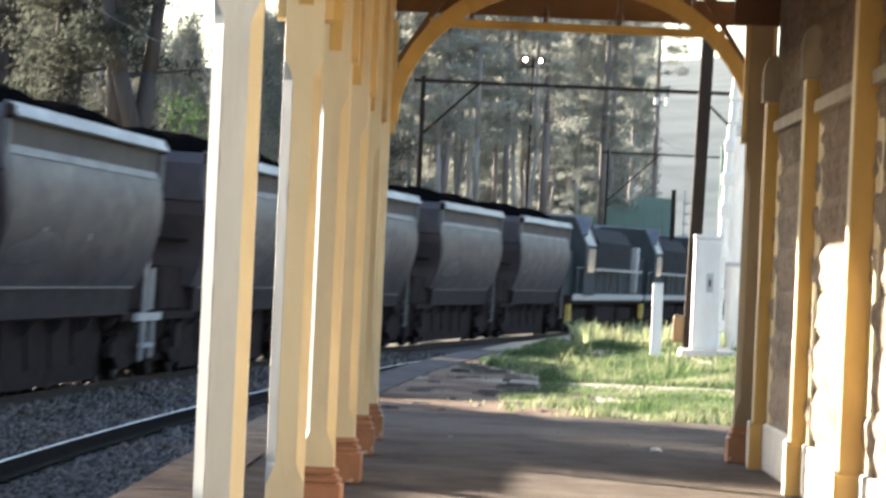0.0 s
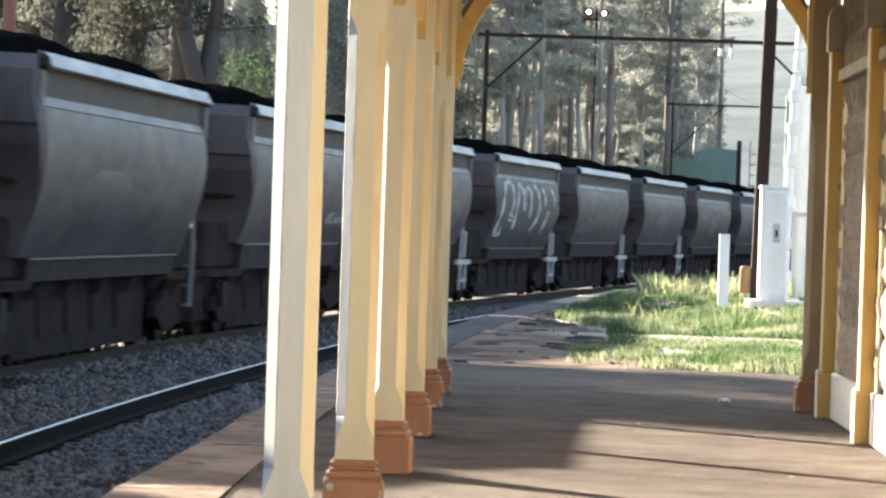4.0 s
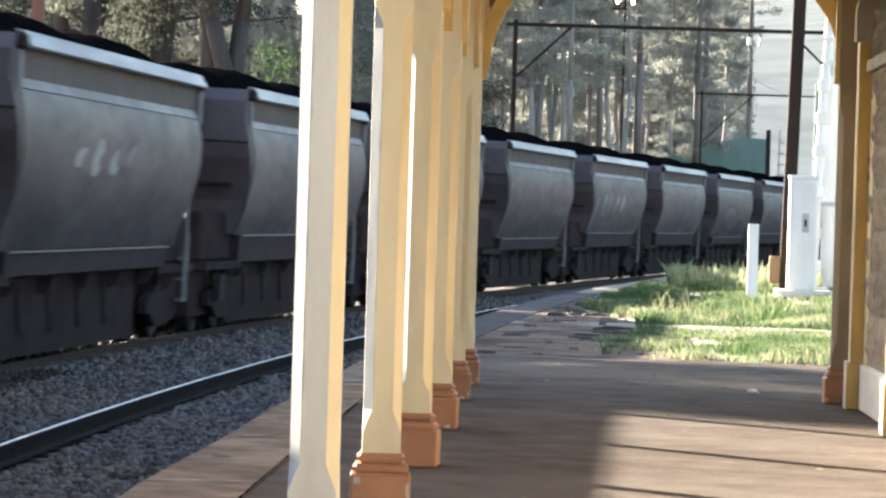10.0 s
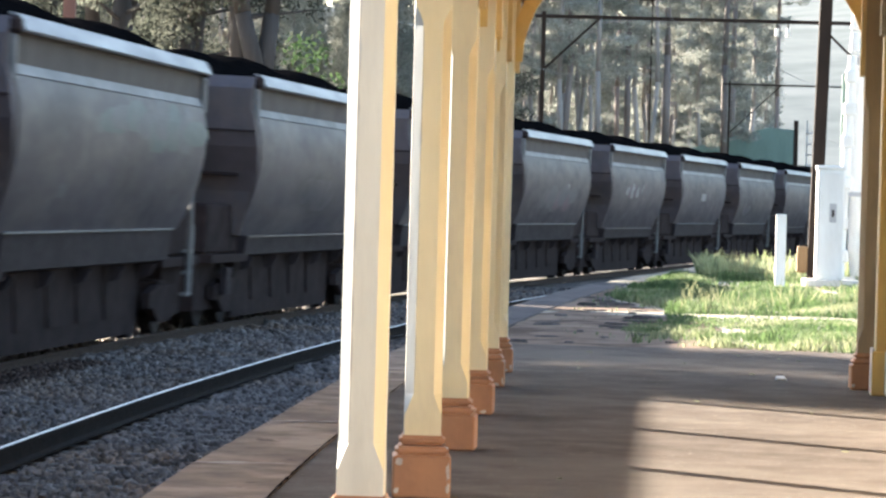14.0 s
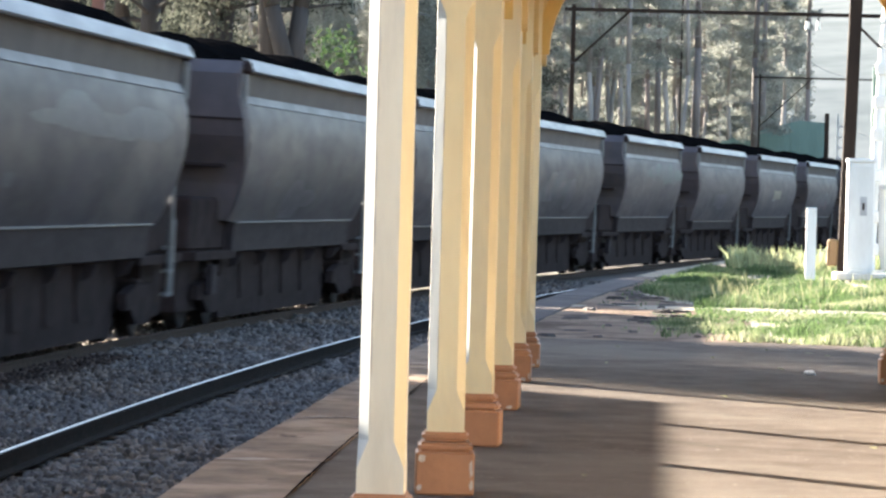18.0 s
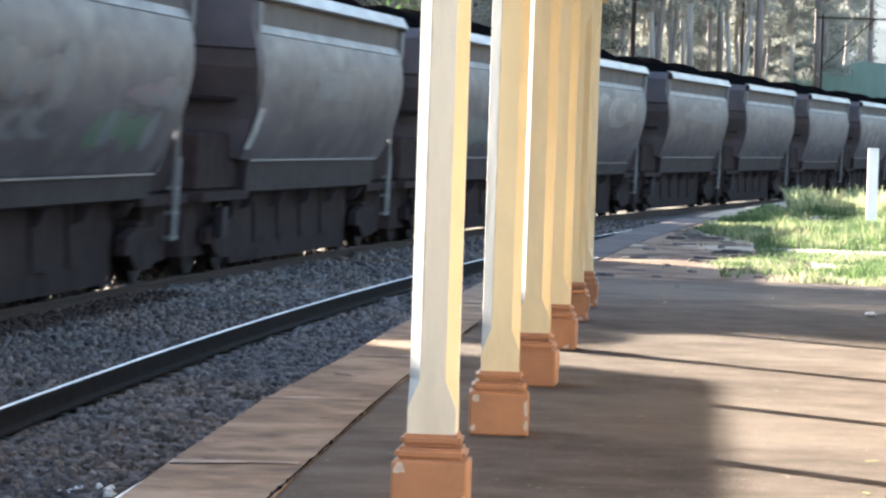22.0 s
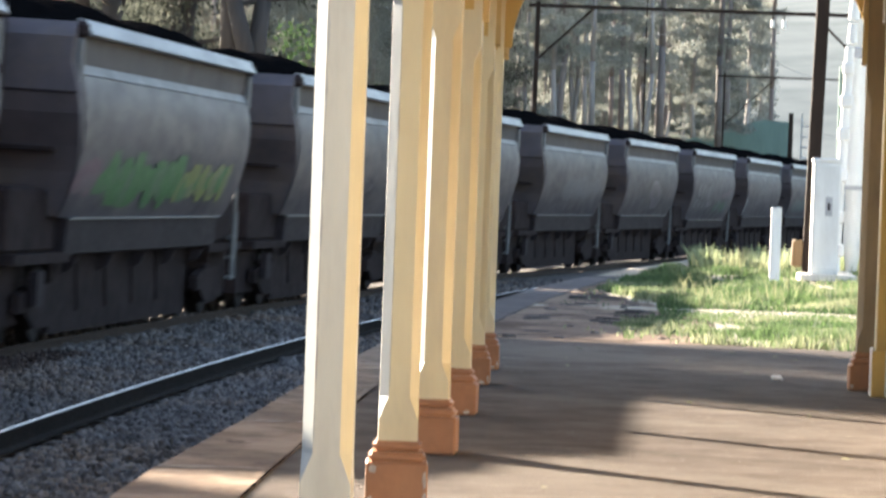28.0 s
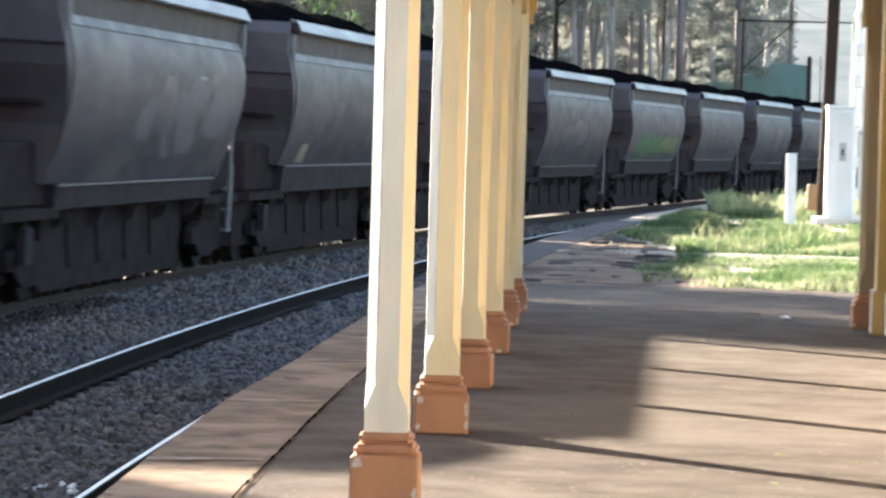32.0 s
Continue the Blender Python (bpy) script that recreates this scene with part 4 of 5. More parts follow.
def coal_top(x, y):
    e = max(0.0, 1 - (abs(x) / 5.76) ** 40)
    return 3.58 + e * (0.67 * max(0.0, 1 - (abs(y) / 1.34) ** 1.9) * (0.90 + 0.10 * math.cos(x * 1.1 + 1.2)) + .06 * noise.noise((x * 1.7, y * 1.7, 1.0)))


def build_wagon(foot):
    """One hopper wagon; foot is the height of the side's lower edge, which differs between two builds of wagon."""
    w = thing("coal_wagon", "grey weathered coal hopper wagon heaped with coal", "wagon", group="wagons of the coal train")
    zs = [foot, foot + .08, 1.68, 1.85, 2.05, 2.3, 2.55, 2.8, 2.95, 3.08, 3.185]
    for s in (1, -1):
        vs, fs = [], []
        nx = 14
        for z in zs:
            e = hull_end(z)
            for i in range(nx + 1):
                vs.append((-e + 2 * e * i / nx, s * side_y(z), z))
        for r in range(len(zs) - 1):
            for i in range(nx):
                a = r * (nx + 1) + i
                fs.append((a, a + 1, a + nx + 2, a + nx + 1))
        raw("hopper_side", vs, fs, M_HULL, w, "curved grey alloy side, stained and scuffed", smooth=True)
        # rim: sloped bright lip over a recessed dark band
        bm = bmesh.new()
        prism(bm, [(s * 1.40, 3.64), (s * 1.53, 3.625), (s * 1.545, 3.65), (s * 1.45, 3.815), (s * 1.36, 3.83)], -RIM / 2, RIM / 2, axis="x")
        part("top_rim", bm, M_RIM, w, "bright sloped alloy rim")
        bm = bmesh.new()
        prism(bm, [(s * 1.33, 3.18), (s * 1.375, 3.20), (s * 1.395, 3.60), (s * 1.395, 3.70), (s * 1.34, 3.70)], -RIM / 2 + .02, RIM / 2 - .02, axis="x")
        part("upper_panel", bm, M_FASCIA, w, "plain dull panel below the rim")
        # ledge in a paler alloy than the side: its highlight from the sky is coloured in
        bm = bmesh.new()
        prism(bm, [(s * 1.32, 3.175), (s * 1.436, 3.175), (s * 1.447, 3.19), (s * 1.392, 3.300), (s * 1.34, 3.312)], -RIM / 2 + .02, RIM / 2 - .02, axis="x")
        part("shoulder_ledge", bm, M_LEDGE, w, "pale sloped ledge where the side begins to bulge")
        bm = bmesh.new()
        prism(bm, [(s * 1.02, 1.04), (s * 1.20, 1.08), (s * 1.225, foot - .02), (s * 1.10, foot + .02)], -RIM / 2 + .75, RIM / 2 - .75, axis="x")
        part("side_sill", bm, M_SILL, w, "scuffed steel side sill")
        part("sill_edge", B(-RIM / 2 + .75, RIM / 2 - .75, *sorted((s * 1.215, s * 1.262)), foot - .022, foot + .004), M_RAILGREY if foot > 1.45 else M_LEDGE, w, "worn sill edge")
        for i in range(5):
            x = -4.2 + 2.1 * i
            bm = bmesh.new()
            prism(bm, [(s * 1.0, .82), (s * 1.12, .88), (s * 1.19, 1.035), (s * 1.0, 1.035)], x - .05, x + .05, axis="x")
            part("sill_gusset", bm, M_SILL, w)
    for s in (1, -1):
        # dark end: an upright head sheet, a pocket, and the slope sheet that runs down to the middle
        e = RIM / 2
        q = .06 if s > 0 else .31       # the leading end is nearly flat, the trailing end stands out
        rows = ((3.78, .4 * q, 1.40), (3.60, q, 1.40), (3.30, q, 1.39), (3.19, q, 1.43), (2.97, q, 1.485), (2.72, .75 * q, 1.505), (2.36, .2 * q - .05, 1.475), (2.05, -.13, 1.405), (1.75, -.20, 1.305), (foot + .01, -.26, 1.205))
        vs, fs = [], []
        for z, o, half in rows:
            back = min(o, 0) - .10
            vs += [(s * (e + o), -half, z), (s * (e + o), half, z), (s * (e + back), half, z), (s * (e + back), -half, z)]
        for i in range(len(rows) - 1):
            for j in range(4):
                k = 4 * i + j
                n = 4 * i + (j + 1) % 4
                fs.append((k, n, n + 4, k + 4))
        fs += [(0, 1, 2, 3), tuple(4 * (len(rows) - 1) + j for j in range(4))]
        raw("end_head_sheet", vs, fs, M_ENDSHEET, w, "dark upright end sheet shaped to the bulging sides")
        part("end_seam", B(*sorted((s * (e + q - .002), s * (e + q + .012))), -1.47, 1.47, 2.945, 2.975), M_UNDER, w, "dark welded seam")
        part("end_shelf", B(*sorted((s * (e - .1), s * (e + .16))), -1.2, 1.2, 2.27, 2.33, bevel=.01), M_UNDER, w, "dark shelf under the end sheet")
        for t in (-1, 1):
            part("rim_corner", B(*sorted((s * (e - .02), s * (e + .13))), *sorted((t * 1.36, t * 1.47)), 3.10, 3.60, bevel=.03), M_RAILGREY, w, "scuffed corner casting")
            part("corner_cap", B(*sorted((s * (e - .06), s * (e + .15))), *sorted((t * 1.34, t * 1.51)), 3.602, 3.79, bevel=.045), M_UNDER, w, "dark corner cap")
        part("end_platform", B(*sorted((s * (e - 1.1), s * (e + 1.75))), -1.2, 1.2, .98, 1.10), M_UNDER, w)
        # rack and skirt are enlarged to close the gap between wagons to light
        part("brake_rack", B(*sorted((s * (e - .95), s * (e + 1.62))), -1.08, 1.08, 1.102, 1.85, bevel=.04), M_UNDER, w)
        part("end_skirt", B(*sorted((s * (e + .2), s * (e + 1.7))), -.95, .95, .26, .978), M_UNDER, w)
        part("coupler", B(*sorted((s * (e + 1.75), s * (LEN / 2 + .05))), -.14, .14, .78, 1.02, bevel=.03), M_UNDER, w)
    # block added on the trailing end, along the middle of the gap, to narrow its sunbeam
    bm = bmesh.new()
    prism(bm, [(-RIM / 2 - .3, 2.4), (-RIM / 2 - .3, 3.93), (-RIM / 2 - 1.0, 3.91), (-RIM / 2 - 2.1, 3.74), (-RIM / 2 - 2.1, 1.86), (-RIM / 2 - .6, 1.86)], -.60, .60, axis="y")
    part("brake_housing", bm, M_UNDER, w, "dark brake gear housing on the end platform")
    # handrails and ladder at one end, near side and far side
    for t in (-1, 1):
        x = RIM / 2 + .55
        lad = part("end_ladder", R((x + .08, t * 1.24, .55), (x - .06, t * 1.27, 2.30), .034, seg=8), M_RAILGREY, w, "grey end handrail and steps")
        part("ladder_rail", R((x + .42, t * 1.22, .55), (x + .42, t * 1.22, 1.55), .024, seg=8), M_RAILGREY, lad)
        for i in range(3):
            part("ladder_step", B(x - .02, x + .44, t * 1.20 - .04, t * 1.20 + .04, .56 + .3 * i, .60 + .3 * i), M_RAILGREY, lad)
        part("corner_step", B(-x - .1, -x + .25, t * 1.18 - .05, t * 1.18 + .05, .5, .9), M_SILL, w)
    # underframe: centre sill, hopper pockets and doors, brake gear
    part("centre_sill", B(-7.5, 7.5, -.28, .28, .80, 1.10), M_UNDER, w)
    for i, x in enumerate((-2.55, -.85, .85, 2.55)):
        bm = bmesh.new()
        prism(bm, [(x - .8, foot + .1), (x + .8, foot + .1), (x + .35, .34), (x - .35, .34)], -.95, .95, axis="y")
        part("discharge_pocket", bm, M_UNDER, w)
    part("brake_beam", B(-4.4, 4.4, -.92, -.84, .09, 1.05), M_UNDER, w)
    part("brake_beam", B(-4.4, 4.4, .84, .92, .09, 1.05), M_UNDER, w)
    part("brake_cylinder", R((3.55, -.7, .75), (4.25, -.7, .75), .16), M_UNDER, w)
    # bogies
    for s in (-1, 1):
        c = s * 5.55
        bg = part("bogie", B(c - .25, c + .25, -1.05, 1.05, .45, .78, bevel=.03), M_UNDER, w, "three-piece steel bogie")
        for t in (-1, 1):
            bm = bmesh.new()
            prism(bm, [(c - 1.15, .42), (c - 1.15, .62), (c - .55, .72), (c + .55, .72), (c + 1.15, .62), (c + 1.15, .42), (c + .85, .42), (c + .4, .22), (c - .4, .22), (c - .85, .42)], t * .98, t * 1.10, axis="y")
            part("side_frame", bm, M_UNDER, bg)
        for a in (-.90, .90):
            bm = R((c + a, -.80, .46), (c + a, .80, .46), .075)
            for t in (-1, 1):
                rod(bm, (c + a, t * .68, .46), (c + a, t * .81, .46), .46, .455, seg=24)
                rod(bm, (c + a, t * .64, .46), (c + a, t * .68, .46), .49, .475, seg=24)
            part("wheelset", bm, M_WHEEL, bg, "worn steel wheelset")
    # coal heap, filling the hopper
    vs, fs, nx, ny = [], [], 44, 9
    for i in range(nx + 1):
        x = -5.74 + 11.48 * i / nx
        for j in range(ny + 1):
            y = -1.38 + 2.76 * j / ny
            z = coal_top(x, y) + (0 if j in (0, ny) else .03 * noise.noise((x * 6, y * 6, 2)))
            vs.append((x, y, z if j not in (0, ny) else 3.58))
    for i in range(nx):
        for j in range(ny):
            a = i * (ny + 1) + j
            fs.append((a, a + ny + 1, a + ny + 2, a + 1))
    raw("coal_load", vs, fs, M_COAL, w, "heaped black coal", smooth=True)
    return w


NW = 44
BUILDS = build_wagon(1.51), build_wagon(1.37)
WAGONS, taken = [], set()
for k in range(NW):
    # sets of three: two with a high side edge, then one with a low
    kind = 1 if k % 3 == 2 else 0
    WAGONS.append(copy_thing(BUILDS[kind], pose(0, 0, 0)) if kind in taken else BUILDS[kind])
    taken.add(kind)


def graffiti(w, seed, x0, x1, z0, z1, cols, strokes, thick=.10):
    """Faded painted strokes lying on the near side of a hopper."""
    r = random.Random(seed)
    for k in range(strokes):
        x = x0 + (x1 - x0) * (k + .5) / strokes
        n = 14
        ph, bend = r.uniform(0, 6), r.uniform(.1, .32)
        vs, fs = [], []
        th = thick * r.uniform(.7, 1.4)
        for i in range(n + 1):
            f = i / n
            z = z0 + (z1 - z0) * (.5 - .5 * math.cos(f * math.pi)) * r.uniform(.97, 1.0)
            xx = x + bend * math.sin(f * 5.5 + ph)
            for d in (-th, th):
                zz = min(max(z, 1.56), 3.2)
                vs.append((xx + d, -(side_y(zz) + .006), zz))
        for i in range(n):
            fs.append((2 * i, 2 * i + 1, 2 * i + 3, 2 * i + 2))
        raw("painted_stroke", vs, fs, cols[k % len(cols)], w, "faded sprayed paint stroke")


def paint(name, c):
    return surf(name, c, tuple(v * .75 for v in c), 3, .6, bump=.03, stain=(.10, .10, .10), sscale=1.5, samount=.55)


G_WHITE, G_GREEN, G_PINK, G_BLUE = paint("faded_white_spray", (.27, .275, .28)), paint("faded_green_spray", (.045, .130, .040)), paint("faded_pink_spray", (.12, .07, .09)), paint("faded_blue_spray", (.085, .10, .12))


def swatch(w, seed, x0, x1, z0, z1, cols, n, lean=.35):
    """A ragged painted patch: leaning overlapping strokes, each lying a hair above the last."""
    r = random.Random(seed)
    for k in range(n):
        x = x0 + (x1 - x0) * (k + r.uniform(.2, .8)) / n
        lo, hi = z0 + r.uniform(0, .35) * (z1 - z0), z1 - r.uniform(0, .4) * (z1 - z0)
        wd = (x1 - x0) / n * r.uniform(.8, 1.5)
        vs, fs = [], []
        for i in range(9):
            f = i / 8
            z = max(lo + (hi - lo) * f, 1.55)
            h = wd * (.35 + .65 * math.sin(math.pi * min(1, f * .9 + .08)))
            for d in (-h, h):
                vs.append((x + lean * (f - .5) + d, -(side_y(z) + .005 + .0012 * k), z))
        for i in range(8):
            fs.append((2 * i, 2 * i + 1, 2 * i + 3, 2 * i + 2))
        raw("painted_patch", vs, fs, cols[k % len(cols)], w, "faded sprayed colour patch")


G_SMEAR = surf("dusty_alloy_smear", (.086, .083, .098), (.050, .047, .058), 1.2, .45, metal=.4, bump=.03, streak=.6)
G_YELLOW, G_DUST = paint("faded_yellow_spray", (.150, .170, .050)), paint("pale_dust_smear", (.086, .083, .094))
G_CHALK = surf("white_chalky_spray", (.46, .47, .47), (.30, .31, .315), 4, .7, bump=.03, stain=(.16, .16, .165), sscale=2.2, samount=.6)
G_SOOT = surf("dark_sprayed_fill", (.042, .046, .050), (.028, .030, .034), 3, .6, bump=.03)
G_DGREEN = paint("dull_green_spray", (.035, .080, .050))
G_TEAL, G_BEIGE = paint("dull_teal_wash", (.072, .092, .092)), paint("faded_beige_panel", (.235, .22, .16))


def band(w, x0, x1, z0, z1, line, m, th=.055):
    """One sprayed stroke along a line of points, each from 0 to 1 across the given field of the side."""
    pts = [(x0 + (x1 - x0) * a, z0 + (z1 - z0) * b) for a, b in line]
    fine = []
    for i in range(len(pts) - 1):
        p0, p1, p2, p3 = pts[max(i - 1, 0)], pts[i], pts[i + 1], pts[min(i + 2, len(pts) - 1)]
        for q in (0, .2, .4, .6, .8):
            fine.append(tuple(.5 * (2 * p1[c] + (p2[c] - p0[c]) * q + (2 * p0[c] - 5 * p1[c] + 4 * p2[c] - p3[c]) * q * q + (3 * p1[c] - p0[c] - 3 * p2[c] + p3[c]) * q ** 3) for c in (0, 1)))
    fine.append(pts[-1])
    vs, fs = [], []
    for i, (x, z) in enumerate(fine):
        (xa, za), (xb, zb) = fine[max(i - 1, 0)], fine[min(i + 1, len(fine) - 1)]
        dx, dz = (xb - xa) / 3, zb - za
        ln = math.hypot(dx, dz) or 1.0
        t = th * (.8 + .35 * math.sin(i * 1.3))
        for d in (-t, t):
            zz = min(max(z + d * dx / ln, 1.56), 3.2)
            vs.append((x - 3 * d * dz / ln, -(side_y(zz) + .022), zz))
        if i:
            fs.append((2 * i - 2, 2 * i - 1, 2 * i + 1, 2 * i))
    raw("painted_stroke", vs, fs, m, w, "tall sprayed outline stroke")


def panel(w, seed, x0, x1, z0, z1, m):
    """A worn rectangular patch with uneven edges."""
    r = random.Random(seed)
    vs, fs, n = [], [], 8
    for i in range(n + 1):
        z = z0 + (z1 - z0) * i / n
        for x in (x0 + r.uniform(0, .12) * (x1 - x0), x1 - r.uniform(0, .12) * (x1 - x0)):
            vs.append((x, -(side_y(z) + .007), z))
        if i:
            fs.append((2 * i - 2, 2 * i - 1, 2 * i + 1, 2 * i))
    raw("worn_panel", vs, fs, m, w, "worn pale patch on the side")


# the tall white lettering, too worn to read, on the sixth wagon
swatch(WAGONS[5], 8, -4.9, 4.8, 1.62, 3.0, [G_SOOT], 10, .2)
for line in ([(.02, .10), (.05, .45), (.07, .86), (.13, .97), (.20, .90), (.22, .62), (.19, .40)], [(.29, .18), (.29, .60), (.31, .92), (.36, .88), (.39, .62)],
             [(.41, .50), (.41, .80), (.46, .90), (.51, .82), (.53, .52), (.52, .38)], [(.58, .96), (.64, .86), (.68, .60), (.67, .36), (.60, .14)],
             [(.73, .92), (.77, .76), (.78, .60)], [(.86, .52), (.84, .32), (.80, .12)], [(.90, .90), (.95, .78), (.96, .62)], [(.03, .10), (.10, .06), (.11, .20)]):
    band(WAGONS[5], -5.4, 5.2, 1.62, 3.17, line, G_CHALK, .075)
panel(WAGONS[5], 3, -3.4, -2.6, 2.05, 2.34, G_CHALK)
panel(WAGONS[5], 4, 1.0, 1.6, 2.15, 2.45, G_WHITE)
swatch(WAGONS[10], 4, -3.6, .9, 2.0, 2.8, [G_WHITE, G_DUST, G_DUST, G_SMEAR], 14, .2)
graffiti(WAGONS[10], 9, -5.2, -4.9, 1.6, 2.6, [G_WHITE], 1, .10)
for k, seed, x0, x1, z0, z1, cols, n in (
        (7, 31, -4.6, -1.6, 2.55, 3.1, [G_DUST], 5), (7, 32, 2.9, 5.2, 1.85, 2.15, [G_WHITE, G_DUST], 6), (11, 33, 2.4, 4.6, 1.9, 2.4, [G_DUST, G_SMEAR], 5),
        (14, 34, -2.7, 1.4, 2.26, 2.78, [G_WHITE, G_DUST, G_PINK, G_DUST], 16), (15, 10, -2.5, 3.0, 1.8, 2.6, [G_DUST, G_PINK, G_DUST], 9), (18, 35, -1.0, 5.0, 2.5, 3.2, [G_TEAL, G_DUST], 9),
        (19, 11, -4.0, 1.0, 1.7, 2.7, [G_DUST, G_SMEAR], 6), (22, 36, -2.5, 4.0, 2.4, 3.0, [G_DUST], 8), (23, 8, -5.0, 5.0, 2.2, 3.05, [G_DUST, G_SMEAR], 9),
        (24, 37, -3.8, 3.0, 1.7, 2.45, [G_TEAL, G_DUST, G_TEAL], 10), (26, 6, -4.4, -.8, 2.0, 2.8, [G_DUST, G_SMEAR], 9), (26, 7, 1.0, 4.2, 1.62, 2.1, [G_DGREEN, G_DGREEN, G_BLUE], 9), (26, 17, 2.4, 5.0, 2.1, 2.5, [G_PINK, G_DUST], 6), (26, 18, -5.0, -.5, 1.7, 2.2, [G_DUST, G_SMEAR], 8),
        (28, 12, -2.0, 4.0, 1.8, 2.6, [G_DUST], 8), (31, 5, -4.2, .8, 1.6, 2.35, [G_GREEN, G_GREEN, G_GREEN], 17), (31, 15, .9, 4.4, 1.7, 2.3, [G_YELLOW, G_GREEN, G_YELLOW], 12),
        (31, 16, -5.4, -4.4, 1.7, 2.3, [G_PINK], 3), (35, 13, -1.0, 4.0, 1.6, 2.8, [G_DUST, G_SMEAR], 7)):
    swatch(WAGONS[k], seed, x0, x1, z0, z1, cols, n, .25)
for k, x0, x1, z0, z1, m in ((13, -1.0, .4, 2.3, 2.56, G_WHITE), (16, -1.4, 1.0, 2.2, 2.52, G_BEIGE), (16, -1.6, -.4, 2.13, 2.18, G_WHITE), (20, -4.5, -2.2, 2.2, 2.85, G_DUST), (20, .6, 3.4, 2.05, 2.7, G_DUST),
                             (23, -5.65, -5.15, 1.7, 2.3, G_WHITE), (25, -2.0, 1.4, 2.38, 2.78, G_DUST), (25, -5.65, -5.2, 1.65, 2.2, G_WHITE), (34, -4.3, -3.5, 1.56, 1.86, G_BEIGE)):
    panel(WAGONS[k], 50 + k, x0, x1, z0, z1, m)
# the first wagons carry pale ladders and uncoupling rods at the leading end
for w in WAGONS[3:7]:
    x = RIM / 2 + .38
    lad = part("pale_ladder", B(x - .05, x + .02, -1.30, -1.24, .35, 1.95), M_PIPE, w, "pale grey ladder at the wagon's corner")
    part("ladder_rail", B(x + .55, x + .70, -1.29, -1.25, 1.15, 1.80), M_PIPE, lad)
    part("ladder_rail", B(x + .85, x + .92, -1.30, -1.24, .38, 1.1), M_PIPE, lad)
    part("ladder_step", B(x - .75, x + 1.5, -1.31, -1.23, .98, 1.10), M_PIPE, lad)
    part("ladder_step", B(x - .1, x + .95, -1.31, -1.23, .55, .62), M_PIPE, lad)


mr = random.Random(88)
for w in WAGONS:
    for _ in range(mr.choice((0, 1, 1, 2))):
        x, z = mr.uniform(-4.6, 4.2), mr.uniform(1.7, 2.7)
        bw, bh = mr.uniform(.18, .5), mr.uniform(.08, .2)
        raw("marking_panel", [(x, -(side_y(z) + .006), z), (x + bw, -(side_y(z) + .006), z), (x + bw, -(side_y(z + bh) + .006), z + bh), (x, -(side_y(z + bh) + .006), z + bh)], [(0, 1, 2, 3)], mr.choice((G_WHITE, G_DUST, G_DUST)), w, "small faded marking panel")


for k, w in enumerate(WAGONS):
    r0 = mr.uniform(-4.6, 1.0)
    if k not in (5, 7, 10, 11, 13, 14, 15, 16, 18, 19, 20, 22, 23, 24, 25, 26, 28, 31, 34, 35):
        swatch(w, 300 + k, r0, r0 + mr.uniform(1.2, 3.2), mr.uniform(1.4, 1.9), mr.uniform(2.2, 2.85), [G_SMEAR], mr.choice((2, 3, 4)), .2)


